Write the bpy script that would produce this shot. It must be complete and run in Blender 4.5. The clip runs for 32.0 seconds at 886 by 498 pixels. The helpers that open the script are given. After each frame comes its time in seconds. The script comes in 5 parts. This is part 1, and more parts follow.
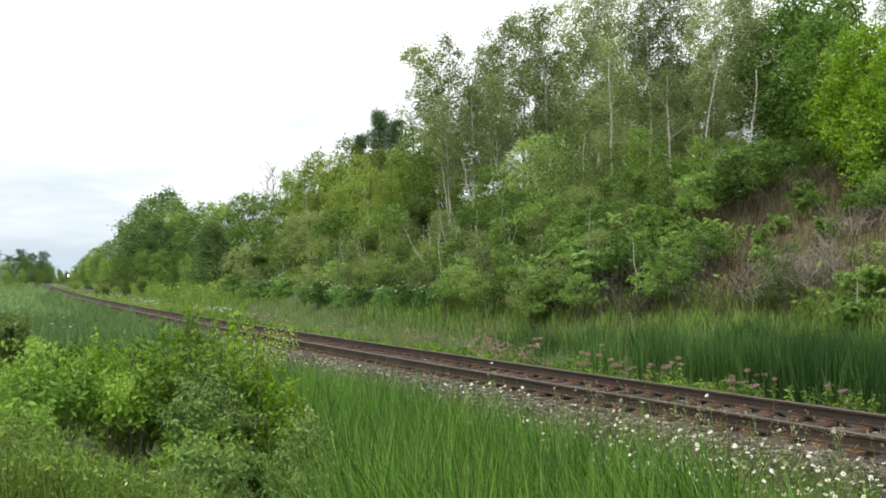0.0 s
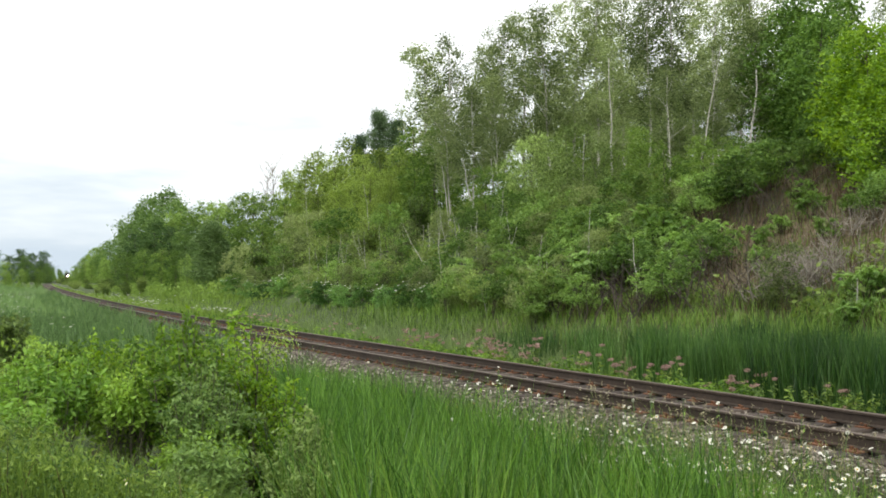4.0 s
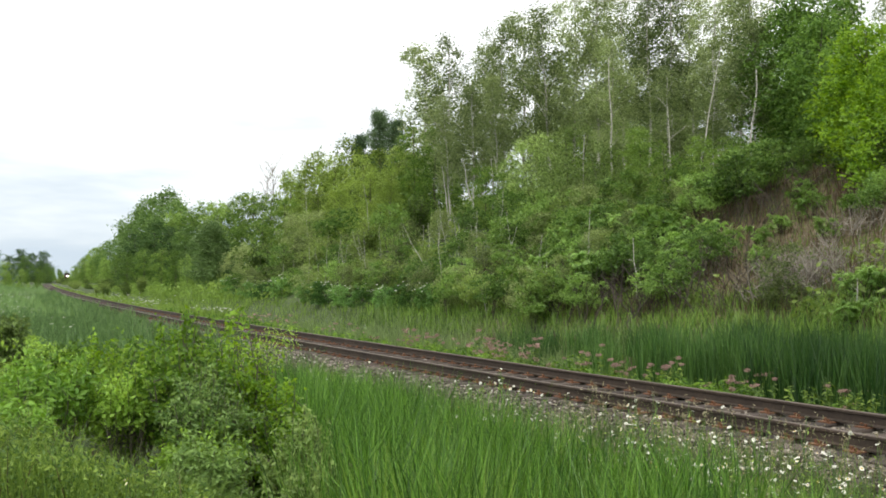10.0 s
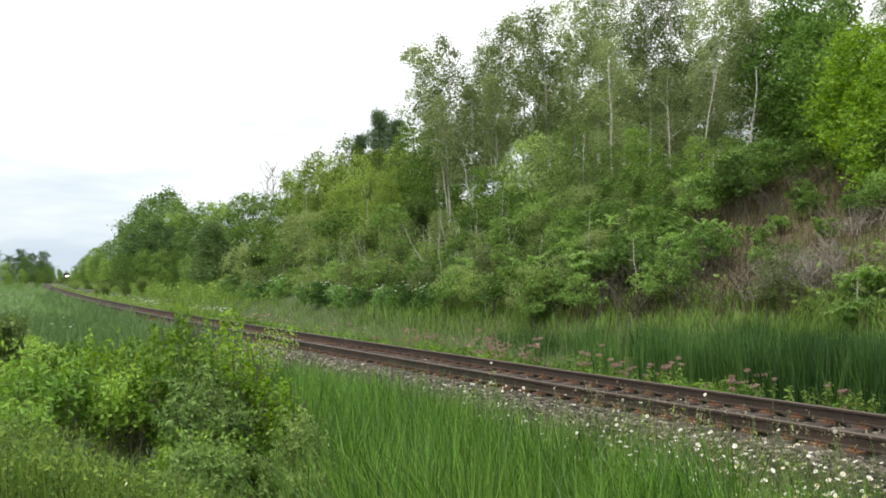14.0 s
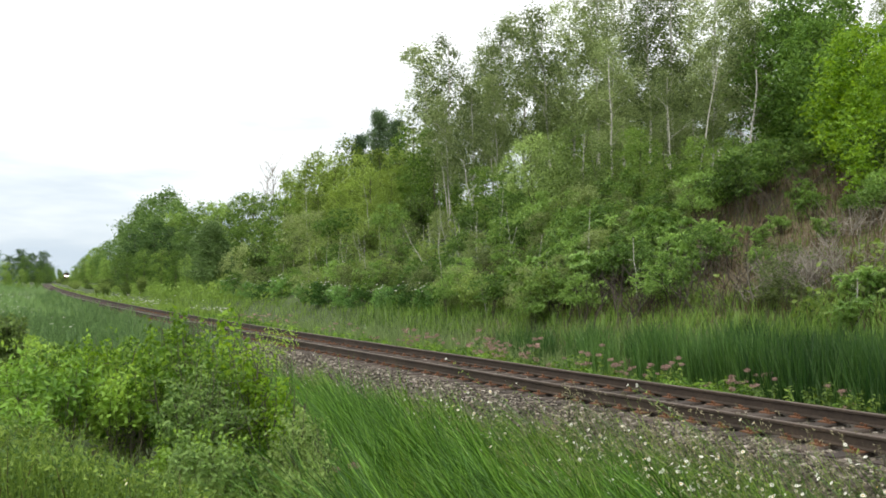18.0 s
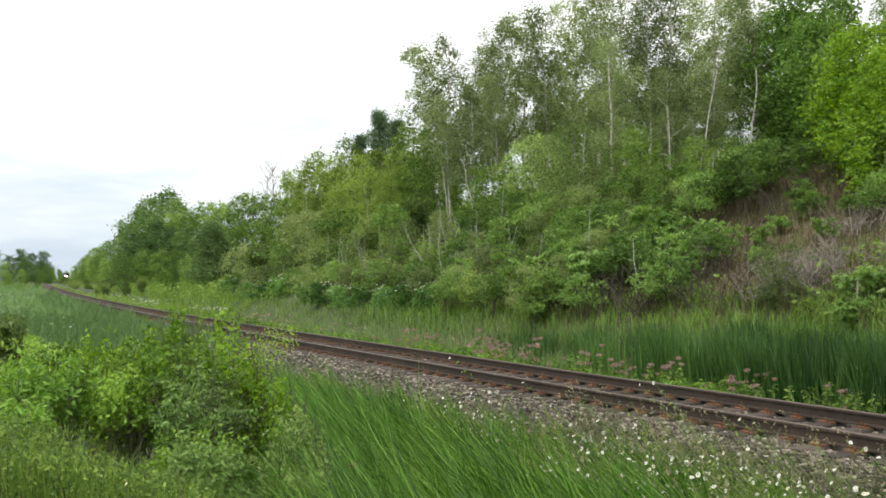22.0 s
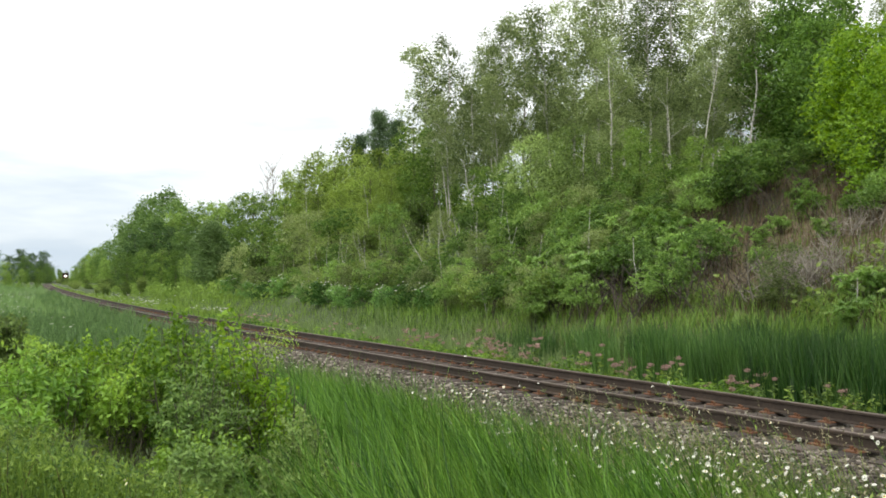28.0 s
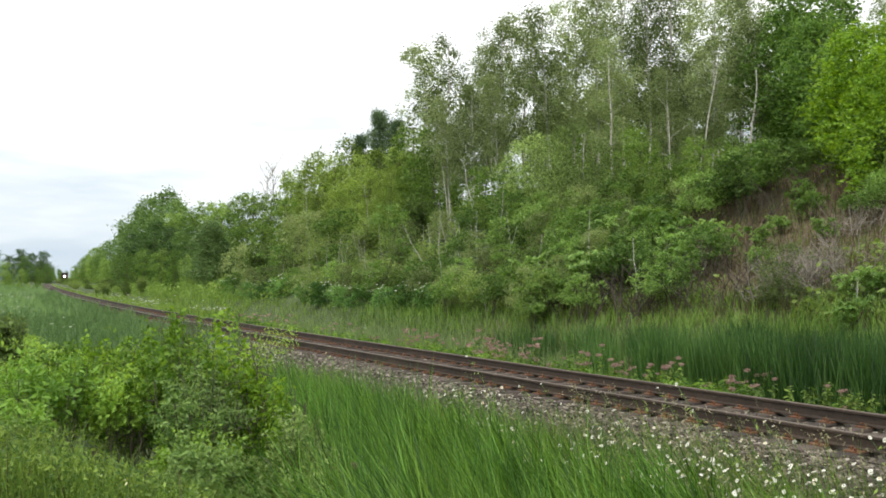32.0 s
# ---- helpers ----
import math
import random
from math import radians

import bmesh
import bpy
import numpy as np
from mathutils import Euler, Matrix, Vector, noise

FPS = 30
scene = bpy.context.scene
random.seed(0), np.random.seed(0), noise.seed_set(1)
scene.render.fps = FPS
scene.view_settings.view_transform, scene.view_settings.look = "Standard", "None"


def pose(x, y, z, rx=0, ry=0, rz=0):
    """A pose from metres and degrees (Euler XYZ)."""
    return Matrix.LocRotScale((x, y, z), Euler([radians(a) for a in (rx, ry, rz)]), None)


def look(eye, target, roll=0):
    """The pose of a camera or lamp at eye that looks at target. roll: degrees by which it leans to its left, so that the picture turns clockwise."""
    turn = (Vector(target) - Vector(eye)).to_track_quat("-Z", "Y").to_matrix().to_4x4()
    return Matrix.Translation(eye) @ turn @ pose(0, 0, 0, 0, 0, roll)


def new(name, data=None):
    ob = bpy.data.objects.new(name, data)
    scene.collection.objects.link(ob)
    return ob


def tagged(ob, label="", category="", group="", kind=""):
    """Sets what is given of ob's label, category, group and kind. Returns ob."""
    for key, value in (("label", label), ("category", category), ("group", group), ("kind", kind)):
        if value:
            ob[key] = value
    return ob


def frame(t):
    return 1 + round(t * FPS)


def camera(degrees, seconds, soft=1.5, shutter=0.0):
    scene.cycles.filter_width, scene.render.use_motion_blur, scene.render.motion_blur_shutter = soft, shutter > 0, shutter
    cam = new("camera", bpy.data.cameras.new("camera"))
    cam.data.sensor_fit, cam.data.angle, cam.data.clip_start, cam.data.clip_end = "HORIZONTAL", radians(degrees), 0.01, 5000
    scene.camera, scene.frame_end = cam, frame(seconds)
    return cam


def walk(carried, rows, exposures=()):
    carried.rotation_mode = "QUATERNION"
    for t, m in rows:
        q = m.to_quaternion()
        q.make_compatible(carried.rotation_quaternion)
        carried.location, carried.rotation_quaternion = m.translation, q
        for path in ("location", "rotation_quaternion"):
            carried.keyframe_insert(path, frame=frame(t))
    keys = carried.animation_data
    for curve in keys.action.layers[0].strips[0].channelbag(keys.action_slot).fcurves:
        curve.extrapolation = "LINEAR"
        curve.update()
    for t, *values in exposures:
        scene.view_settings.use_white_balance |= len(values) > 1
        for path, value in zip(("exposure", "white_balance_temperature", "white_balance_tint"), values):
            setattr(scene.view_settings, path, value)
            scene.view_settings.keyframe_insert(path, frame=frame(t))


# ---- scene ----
cam = camera(52.0, 32.0, soft=1.75)
EYE = (0.0, 0.0, 1.777)
STAND = look(EYE, (0.0, 100.0, 1.777 + 3.103), -0.19)
walk(cam, [(0.0, STAND), (32.0, STAND)])

# ---- world, sun, exposure ----
SUN_UP, SUN_ROUND = radians(58), radians(200)
world = bpy.data.worlds.new("overcast_sky")
world.use_nodes = True
scene.world = world
wn, wl = world.node_tree.nodes, world.node_tree.links
wn.clear()
sky = wn.new("ShaderNodeTexSky")
sky.sky_type, sky.sun_disc = "NISHITA", False
sky.sun_elevation, sky.sun_rotation = SUN_UP, SUN_ROUND
bg_sky, bg_veil = wn.new("ShaderNodeBackground"), wn.new("ShaderNodeBackground")
bg_sky.inputs["Strength"].default_value = 0.03
bg_veil.inputs["Color"].default_value = (1.0, 0.985, 0.935, 1)
bg_veil.inputs["Strength"].default_value = 0.95
add, wout = wn.new("ShaderNodeAddShader"), wn.new("ShaderNodeOutputWorld")
wl.new(sky.outputs[0], bg_sky.inputs["Color"])
wl.new(bg_sky.outputs[0], add.inputs[0])
wl.new(bg_veil.outputs[0], add.inputs[1])
wl.new(add.outputs[0], wout.inputs["Surface"])
sun = new("sun", bpy.data.lights.new("sun", "SUN"))
sun.data.energy, sun.data.angle, sun.data.color = 1.3, radians(25), (1.0, 0.96, 0.88)
sun.matrix_world = look((0, 0, 50), (-math.sin(SUN_ROUND) * 28.0, -math.cos(SUN_ROUND) * 28.0, 50 - 28.0 * math.tan(SUN_UP)))
scene.view_settings.exposure = 0.4


# ---- materials ----
def nodes_of(name):
    m = bpy.data.materials.new(name)
    m.use_nodes = True
    n, l = m.node_tree.nodes, m.node_tree.links
    return m, n, l, n["Principled BSDF"]


def ramp_of(n, stops):
    r = n.new("ShaderNodeValToRGB")
    e = r.color_ramp.elements
    while len(e) < len(stops):
        e.new(0.5)
    for el, (p, c) in zip(e, stops):
        el.position, el.color = p, (*c, 1)
    return r


def leaf_material(name, dark, light, through_light=0.35, rough=0.5, spread=0.5):
    """Leaves that differ one by one and plant by plant; light shines through them."""
    m, n, l, bsdf = nodes_of(name)
    geo, info = n.new("ShaderNodeNewGeometry"), n.new("ShaderNodeObjectInfo")
    mixv = n.new("ShaderNodeMath")
    mixv.operation, mixv.use_clamp = "MULTIPLY_ADD", True
    mixv.inputs[1].default_value = 1 - spread
    half = n.new("ShaderNodeMath")
    half.operation = "MULTIPLY"
    half.inputs[1].default_value = spread
    l.new(info.outputs["Random"], half.inputs[0])
    l.new(geo.outputs["Random Per Island"], mixv.inputs[0])
    l.new(half.outputs[0], mixv.inputs[2])
    ramp = ramp_of(n, [(0.0, tuple(c * 0.45 for c in dark)), (0.3, dark), (0.72, light), (1.0, tuple(min(1, c * 1.4 + 0.03) for c in light))])
    l.new(mixv.outputs[0], ramp.inputs[0])
    bsdf.inputs["Roughness"].default_value = rough
    bsdf.inputs["Specular IOR Level"].default_value = 0.4
    l.new(ramp.outputs[0], bsdf.inputs["Base Color"])
    tr, mx, hue = n.new("ShaderNodeBsdfTranslucent"), n.new("ShaderNodeMixShader"), n.new("ShaderNodeHueSaturation")
    hue.inputs["Hue"].default_value, hue.inputs["Saturation"].default_value, hue.inputs["Value"].default_value = 0.48, 1.1, 1.2
    l.new(ramp.outputs[0], hue.inputs["Color"])
    l.new(hue.outputs[0], tr.inputs["Color"])
    mx.inputs[0].default_value = through_light
    l.new(bsdf.outputs[0], mx.inputs[1])
    l.new(tr.outputs[0], mx.inputs[2])
    l.new(mx.outputs[0], n["Material Output"].inputs["Surface"])
    return m


def grain_material(name, stops, scale=8.0, stretch=(1, 1, 1), rough=0.85, metal=0.0, bump=0.3, second=None, vary=0.0):
    """Noise at two scales over object space, with fine relief."""
    m, n, l, bsdf = nodes_of(name)
    tc, mp = n.new("ShaderNodeTexCoord"), n.new("ShaderNodeMapping")
    mp.inputs["Scale"].default_value = stretch
    l.new(tc.outputs["Object"], mp.inputs["Vector"])
    big, fine = n.new("ShaderNodeTexNoise"), n.new("ShaderNodeTexNoise")
    big.inputs["Scale"].default_value, big.inputs["Detail"].default_value = scale, 6
    fine.inputs["Scale"].default_value, fine.inputs["Detail"].default_value = (second or scale * 9), 4
    for t in (big, fine):
        l.new(mp.outputs[0], t.inputs["Vector"])
    mid = n.new("ShaderNodeMath")
    mid.operation = "MULTIPLY_ADD"
    mid.inputs[1].default_value = 0.45
    l.new(fine.outputs["Fac"], mid.inputs[0])
    half = n.new("ShaderNodeMath")
    half.operation = "MULTIPLY"
    half.inputs[1].default_value = 0.55
    l.new(big.outputs["Fac"], half.inputs[0])
    l.new(half.outputs[0], mid.inputs[2])
    src = mid.outputs[0]
    if vary:
        info, more = n.new("ShaderNodeObjectInfo"), n.new("ShaderNodeMath")
        more.operation = "MULTIPLY_ADD"
        more.inputs[1].default_value = vary
        l.new(info.outputs["Random"], more.inputs[0])
        l.new(src, more.inputs[2])
        sub = n.new("ShaderNodeMath")
        sub.operation = "SUBTRACT"
        sub.inputs[1].default_value = vary / 2
        l.new(more.outputs[0], sub.inputs[0])
        src = sub.outputs[0]
    ramp = ramp_of(n, stops)
    l.new(src, ramp.inputs[0])
    l.new(ramp.outputs[0], bsdf.inputs["Base Color"])
    bsdf.inputs["Roughness"].default_value, bsdf.inputs["Metallic"].default_value = rough, metal
    b = n.new("ShaderNodeBump")
    b.inputs["Strength"].default_value, b.inputs["Distance"].default_value = bump, 0.02
    l.new(fine.outputs["Fac"], b.inputs["Height"])
    l.new(b.outputs[0], bsdf.inputs["Normal"])
    return m


def stone_material(name, stops):
    """Loose stones, each with a grey or brown of its own."""
    m, n, l, bsdf = nodes_of(name)
    geo = n.new("ShaderNodeNewGeometry")
    ramp = ramp_of(n, stops)
    l.new(geo.outputs["Random Per Island"], ramp.inputs[0])
    l.new(ramp.outputs[0], bsdf.inputs["Base Color"])
    bsdf.inputs["Roughness"].default_value = 0.9
    return m


def plain_material(name, colour, rough=0.6, metal=0.0, glow=0.0):
    m, n, l, bsdf = nodes_of(name)
    bsdf.inputs["Base Color"].default_value = (*colour, 1)
    bsdf.inputs["Roughness"].default_value, bsdf.inputs["Metallic"].default_value = rough, metal
    if glow:
        bsdf.inputs["Emission Color"].default_value = (*colour, 1)
        bsdf.inputs["Emission Strength"].default_value = glow
    return m


LEAF = {
    "willow": leaf_material("willow_leaves", (0.135, 0.215, 0.055), (0.33, 0.46, 0.15), 0.45),
    "birch": leaf_material("birch_leaves", (0.122, 0.178, 0.06), (0.325, 0.41, 0.175), 0.48),
    "aspen": leaf_material("aspen_leaves", (0.085, 0.175, 0.03), (0.265, 0.41, 0.095), 0.5),
    "poplar": leaf_material("poplar_leaves", (0.105, 0.175, 0.03), (0.29, 0.41, 0.09), 0.48),
    "maple": leaf_material("maple_leaves", (0.07, 0.15, 0.026), (0.2, 0.36, 0.075), 0.45),
    "lime": leaf_material("box_elder_leaves", (0.10, 0.215, 0.018), (0.30, 0.50, 0.055), 0.46),
    "shrub": leaf_material("shrub_leaves", (0.09, 0.165, 0.032), (0.27, 0.38, 0.10), 0.46, spread=0.55),
    "leafy": leaf_material("dogwood_leaves", (0.045, 0.13, 0.02), (0.19, 0.36, 0.09)),
    "sapling": leaf_material("viburnum_leaves", (0.085, 0.175, 0.034), (0.25, 0.405, 0.10), 0.46, spread=0.5),
    "sallow": leaf_material("sallow_leaves", (0.12, 0.17, 0.055), (0.29, 0.37, 0.14), 0.46, spread=0.5),
    "sumac": leaf_material("sumac_leaves", (0.10, 0.21, 0.035), (0.29, 0.46, 0.13), 0.48),
    "bush": leaf_material("bush_leaves", (0.08, 0.18, 0.02), (0.29, 0.47, 0.075), 0.46),
    "olive": leaf_material("grey_willow_leaves", (0.07, 0.15, 0.032), (0.25, 0.39, 0.11), 0.42),
    "ash": leaf_material("ash_leaves", (0.08, 0.19, 0.02), (0.22, 0.40, 0.06)),
    "weed": leaf_material("weed_leaves", (0.085, 0.165, 0.024), (0.27, 0.39, 0.075)),
    "verge": leaf_material("verge_weed_leaves", (0.08, 0.19, 0.022), (0.25, 0.43, 0.065), 0.42),
    "oak": leaf_material("oak_leaves", (0.045, 0.105, 0.025), (0.15, 0.26, 0.065), 0.4),
    "pine": leaf_material("pine_needles", (0.05, 0.105, 0.04), (0.14, 0.22, 0.095), 0.25),
    "fir": leaf_material("cedar_needles", (0.05, 0.11, 0.03), (0.16, 0.26, 0.075), 0.25),
}
GRASS = leaf_material("tall_grass", (0.04, 0.12, 0.016), (0.165, 0.335, 0.052), 0.3, 0.4, 0.2)
GRASS_PALE = leaf_material("yellow_green_grass", (0.07, 0.15, 0.022), (0.22, 0.36, 0.065), 0.3, 0.4, 0.2)
SEED = leaf_material("tan_seed_heads", (0.14, 0.13, 0.07), (0.36, 0.33, 0.2), 0.2)
CATTAIL = leaf_material("cattail_blades", (0.018, 0.062, 0.011), (0.068, 0.15, 0.03), 0.28, 0.45, 0.4)
RUSH = leaf_material("rush_blades", (0.035, 0.10, 0.02), (0.12, 0.235, 0.055), 0.3, 0.45, 0.4)
REED = leaf_material("pale_reed", (0.08, 0.14, 0.045), (0.19, 0.27, 0.10), 0.3)
MEADOW = leaf_material("meadow_grass", (0.07, 0.145, 0.045), (0.205, 0.34, 0.12), 0.35)
FOOT = leaf_material("verge_grass", (0.06, 0.13, 0.02), (0.205, 0.325, 0.06), 0.33)
STRAW = leaf_material("dead_grass", (0.06, 0.042, 0.02), (0.17, 0.122, 0.065), 0.2)
BARK_WHITE = grain_material("birch_bark", [(0.36, (0.05, 0.045, 0.04)), (0.46, (0.40, 0.385, 0.33)), (0.7, (0.66, 0.64, 0.56))], 3.0, (1, 1, 5), 0.75, second=14)
BARK_GREY = grain_material("grey_bark", [(0.3, (0.05, 0.047, 0.028)), (0.7, (0.16, 0.15, 0.095))], 5.0, (1, 1, 0.3))
BARK_DARK = grain_material("dark_stem_bark", [(0.3, (0.035, 0.028, 0.022)), (0.7, (0.11, 0.09, 0.07))], 6.0, (1, 1, 0.3))
DEADWOOD = grain_material("bleached_dead_wood", [(0.3, (0.15, 0.13, 0.105)), (0.7, (0.37, 0.335, 0.285))], 6.0, (1, 1, 0.3))
STEM = plain_material("green_stem", (0.10, 0.17, 0.05), 0.6)
RAIL_SIDE = grain_material("rusty_rail_web", [(0.3, (0.03, 0.022, 0.016)), (0.55, (0.06, 0.044, 0.032)), (0.75, (0.10, 0.068, 0.045))], 1.3, (1, 1, 1), 0.8, 0.2, second=18)
RAIL_HEAD = grain_material("worn_rail_head", [(0.3, (0.085, 0.064, 0.05)), (0.7, (0.17, 0.135, 0.112))], 2.0, (1, 1, 1), 0.6, 0.3, 0.05)
TIE_WOOD = grain_material("weathered_tie_wood", [(0.25, (0.022, 0.017, 0.013)), (0.5, (0.06, 0.045, 0.036)), (0.75, (0.13, 0.1, 0.08))], 2.5, (1, 9, 1), 0.9, vary=0.25)
PLATE = grain_material("rusty_plate", [(0.3, (0.09, 0.038, 0.017)), (0.7, (0.22, 0.10, 0.045))], 12.0)
STONE = stone_material("ballast_stone", [(0.0, (0.03, 0.024, 0.018)), (0.5, (0.106, 0.089, 0.069)), (0.84, (0.215, 0.186, 0.15)), (1.0, (0.46, 0.415, 0.35))])
BED = grain_material("ballast_bed", [(0.3, (0.03, 0.025, 0.018)), (0.5, (0.082, 0.069, 0.053)), (0.72, (0.16, 0.138, 0.11))], 9.0, second=38, bump=0.8)
PETAL = plain_material("white_petals", (0.66, 0.66, 0.57), 0.6)
DISC = plain_material("yellow_disc", (0.62, 0.4, 0.03), 0.7)
PINK = grain_material("mauve_florets", [(0.3, (0.24, 0.14, 0.115)), (0.7, (0.46, 0.32, 0.27))], 30.0)
DRY_REED = plain_material("dry_reed", (0.42, 0.36, 0.16), 0.7)


def ground_material():
    """Grass and litter, with the bare brown patch of dead stalks on the bank."""
    m, n, l, bsdf = nodes_of("bank_ground")
    tc = n.new("ShaderNodeTexCoord")
    big, fine = n.new("ShaderNodeTexNoise"), n.new("ShaderNodeTexNoise")
    big.inputs["Scale"].default_value, big.inputs["Detail"].default_value = 0.25, 6
    fine.inputs["Scale"].default_value, fine.inputs["Detail"].default_value = 6.0, 5
    for t in (big, fine):
        l.new(tc.outputs["Object"], t.inputs["Vector"])
    green = ramp_of(n, [(0.3, (0.03, 0.05, 0.015)), (0.5, (0.06, 0.09, 0.028)), (0.7, (0.105, 0.14, 0.05))])
    brown = ramp_of(n, [(0.3, (0.07, 0.055, 0.03)), (0.7, (0.19, 0.15, 0.09))])
    l.new(fine.outputs["Fac"], green.inputs[0])
    l.new(fine.outputs["Fac"], brown.inputs[0])
    dist = n.new("ShaderNodeVectorMath")
    dist.operation = "DISTANCE"
    dist.inputs[1].default_value = (12.6, 31.5, 4.2)
    l.new(tc.outputs["Object"], dist.inputs[0])
    dist2, least = n.new("ShaderNodeVectorMath"), n.new("ShaderNodeMath")
    dist2.operation, least.operation = "DISTANCE", "MINIMUM"
    dist2.inputs[1].default_value = (6.6, 31.0, 1.8)
    l.new(tc.outputs["Object"], dist2.inputs[0])
    l.new(dist.outputs["Value"], least.inputs[0])
    l.new(dist2.outputs["Value"], least.inputs[1])
    edge = n.new("ShaderNodeMath")
    edge.operation = "MULTIPLY_ADD"
    edge.inputs[1].default_value = 9.0
    l.new(big.outputs["Fac"], edge.inputs[0])
    l.new(least.outputs[0], edge.inputs[2])
    rng = n.new("ShaderNodeMapRange")
    rng.inputs["From Min"].default_value, rng.inputs["From Max"].default_value = 9.0, 12.5
    rng.inputs["To Min"].default_value, rng.inputs["To Max"].default_value = 1.0, 0.0
    l.new(edge.outputs[0], rng.inputs["Value"])
    mx = n.new("ShaderNodeMix")
    mx.data_type = "RGBA"
    l.new(rng.outputs[0], mx.inputs["Factor"])
    l.new(green.outputs[0], mx.inputs["A"])
    l.new(brown.outputs[0], mx.inputs["B"])
    l.new(mx.outputs["Result"], bsdf.inputs["Base Color"])
    bsdf.inputs["Roughness"].default_value = 0.95
    b = n.new("ShaderNodeBump")
    b.inputs["Strength"].default_value, b.inputs["Distance"].default_value = 0.8, 0.08
    l.new(fine.outputs["Fac"], b.inputs["Height"])
    l.new(b.outputs[0], bsdf.inputs["Normal"])
    return m


GROUND = ground_material()

# ---- the line of the track: s metres along it, o metres to its far side ----
TRACK_TURN, TRACK_OFF = 0.538634, 10.0406
line_s = np.arange(-200.0, 1500.0, 0.5)


def curvature(s):
    k = 0.00123689 - 0.00112753 * np.clip((s - 40) / 80, 0, 1)
    k = k + np.where((s > 300) & (s < 420), 0.00048, 0) - np.where((s > 440) & (s < 560), 0.00048, 0)
    k = np.where(s < 0, 0.00123689 * np.clip(1 + s / 60, 0, 1), k)
    return np.where(s > 900, 0, k)


line_a = np.cumsum(curvature(line_s)) * 0.5
line_a = TRACK_TURN - (line_a - line_a[400])
line_tx, line_ty = -np.sin(line_a), np.cos(line_a)
line_x, line_y = np.cumsum(line_tx) * 0.5, np.cumsum(line_ty) * 0.5
line_x += TRACK_OFF * math.cos(TRACK_TURN) - line_x[400]
line_y += TRACK_OFF * math.sin(TRACK_TURN) - line_y[400]


def along(s, o):
    """World x, y of a point s along the track and o to its far side."""
    return (np.interp(s, line_s, line_x) + o * np.interp(s, line_s, line_ty),
            np.interp(s, line_s, line_y) - o * np.interp(s, line_s, line_tx))


def turn_at(s):
    """The track's heading, as a turn about z of a thing built along y."""
    return float(np.interp(s, line_s, line_a))


def track_place(x, y):
    """The s and o of points in the plan."""
    x, y = np.atleast_1d(np.asarray(x, float)), np.atleast_1d(np.asarray(y, float))
    cs = slice(0, None, 8)
    lx, ly, ltx, lty, ls = line_x[cs], line_y[cs], line_tx[cs], line_ty[cs], line_s[cs]
    s, o = np.empty_like(x), np.empty_like(x)
    for i in range(0, len(x), 2000):
        xx, yy = x[i:i + 2000, None], y[i:i + 2000, None]
        k = ((lx - xx) ** 2 + (ly - yy) ** 2).argmin(1)
        dx, dy = x[i:i + 2000] - lx[k], y[i:i + 2000] - ly[k]
        s[i:i + 2000] = ls[k] + dx * ltx[k] + dy * lty[k]
        o[i:i + 2000] = dx * lty[k] - dy * ltx[k]
    return s, o


def smooth(a, b, v):
    t = np.clip((v - a) / (b - a), 0, 1)
    return t * t * (3 - 2 * t)


def grade(s):
    """The line climbs a little, far off."""
    return 0.7 * smooth(420, 700, s)


def profile(s, o):
    """Height of the ground: bed, ditches, the near bank and the wooded slope beyond."""
    s, o = np.asarray(s, float), np.asarray(o, float)
    top = 9.5 - 4.5 * smooth(45, 95, s) - 4 * smooth(90, 170, s)
    hill = np.interp(o, [7.5, 9, 13, 19, 24, 30, 60, 400], [0, .55, 2.5, 5.4, 7.4, 8.8, 9.5, 10.]) / 9.5 * top
    z = np.interp(np.abs(o), [0, 1.6, 2.9, 3.6], [-.36, -.36, -.98, -1.05])
    fade = 1 - smooth(20, 60, s)
    near = smooth(-5.5, -9.6, o) * (1.25 * fade + 0.6 * (1 - fade))
    far = smooth(6.8, 8.5, o) * 0.9 + hill
    return z + np.where(o > 0, far, near) + grade(s)


def height(x, y):
    s, o = track_place(x, y)
    z = profile(s, o)
    return z if len(z) > 1 else float(z[0])


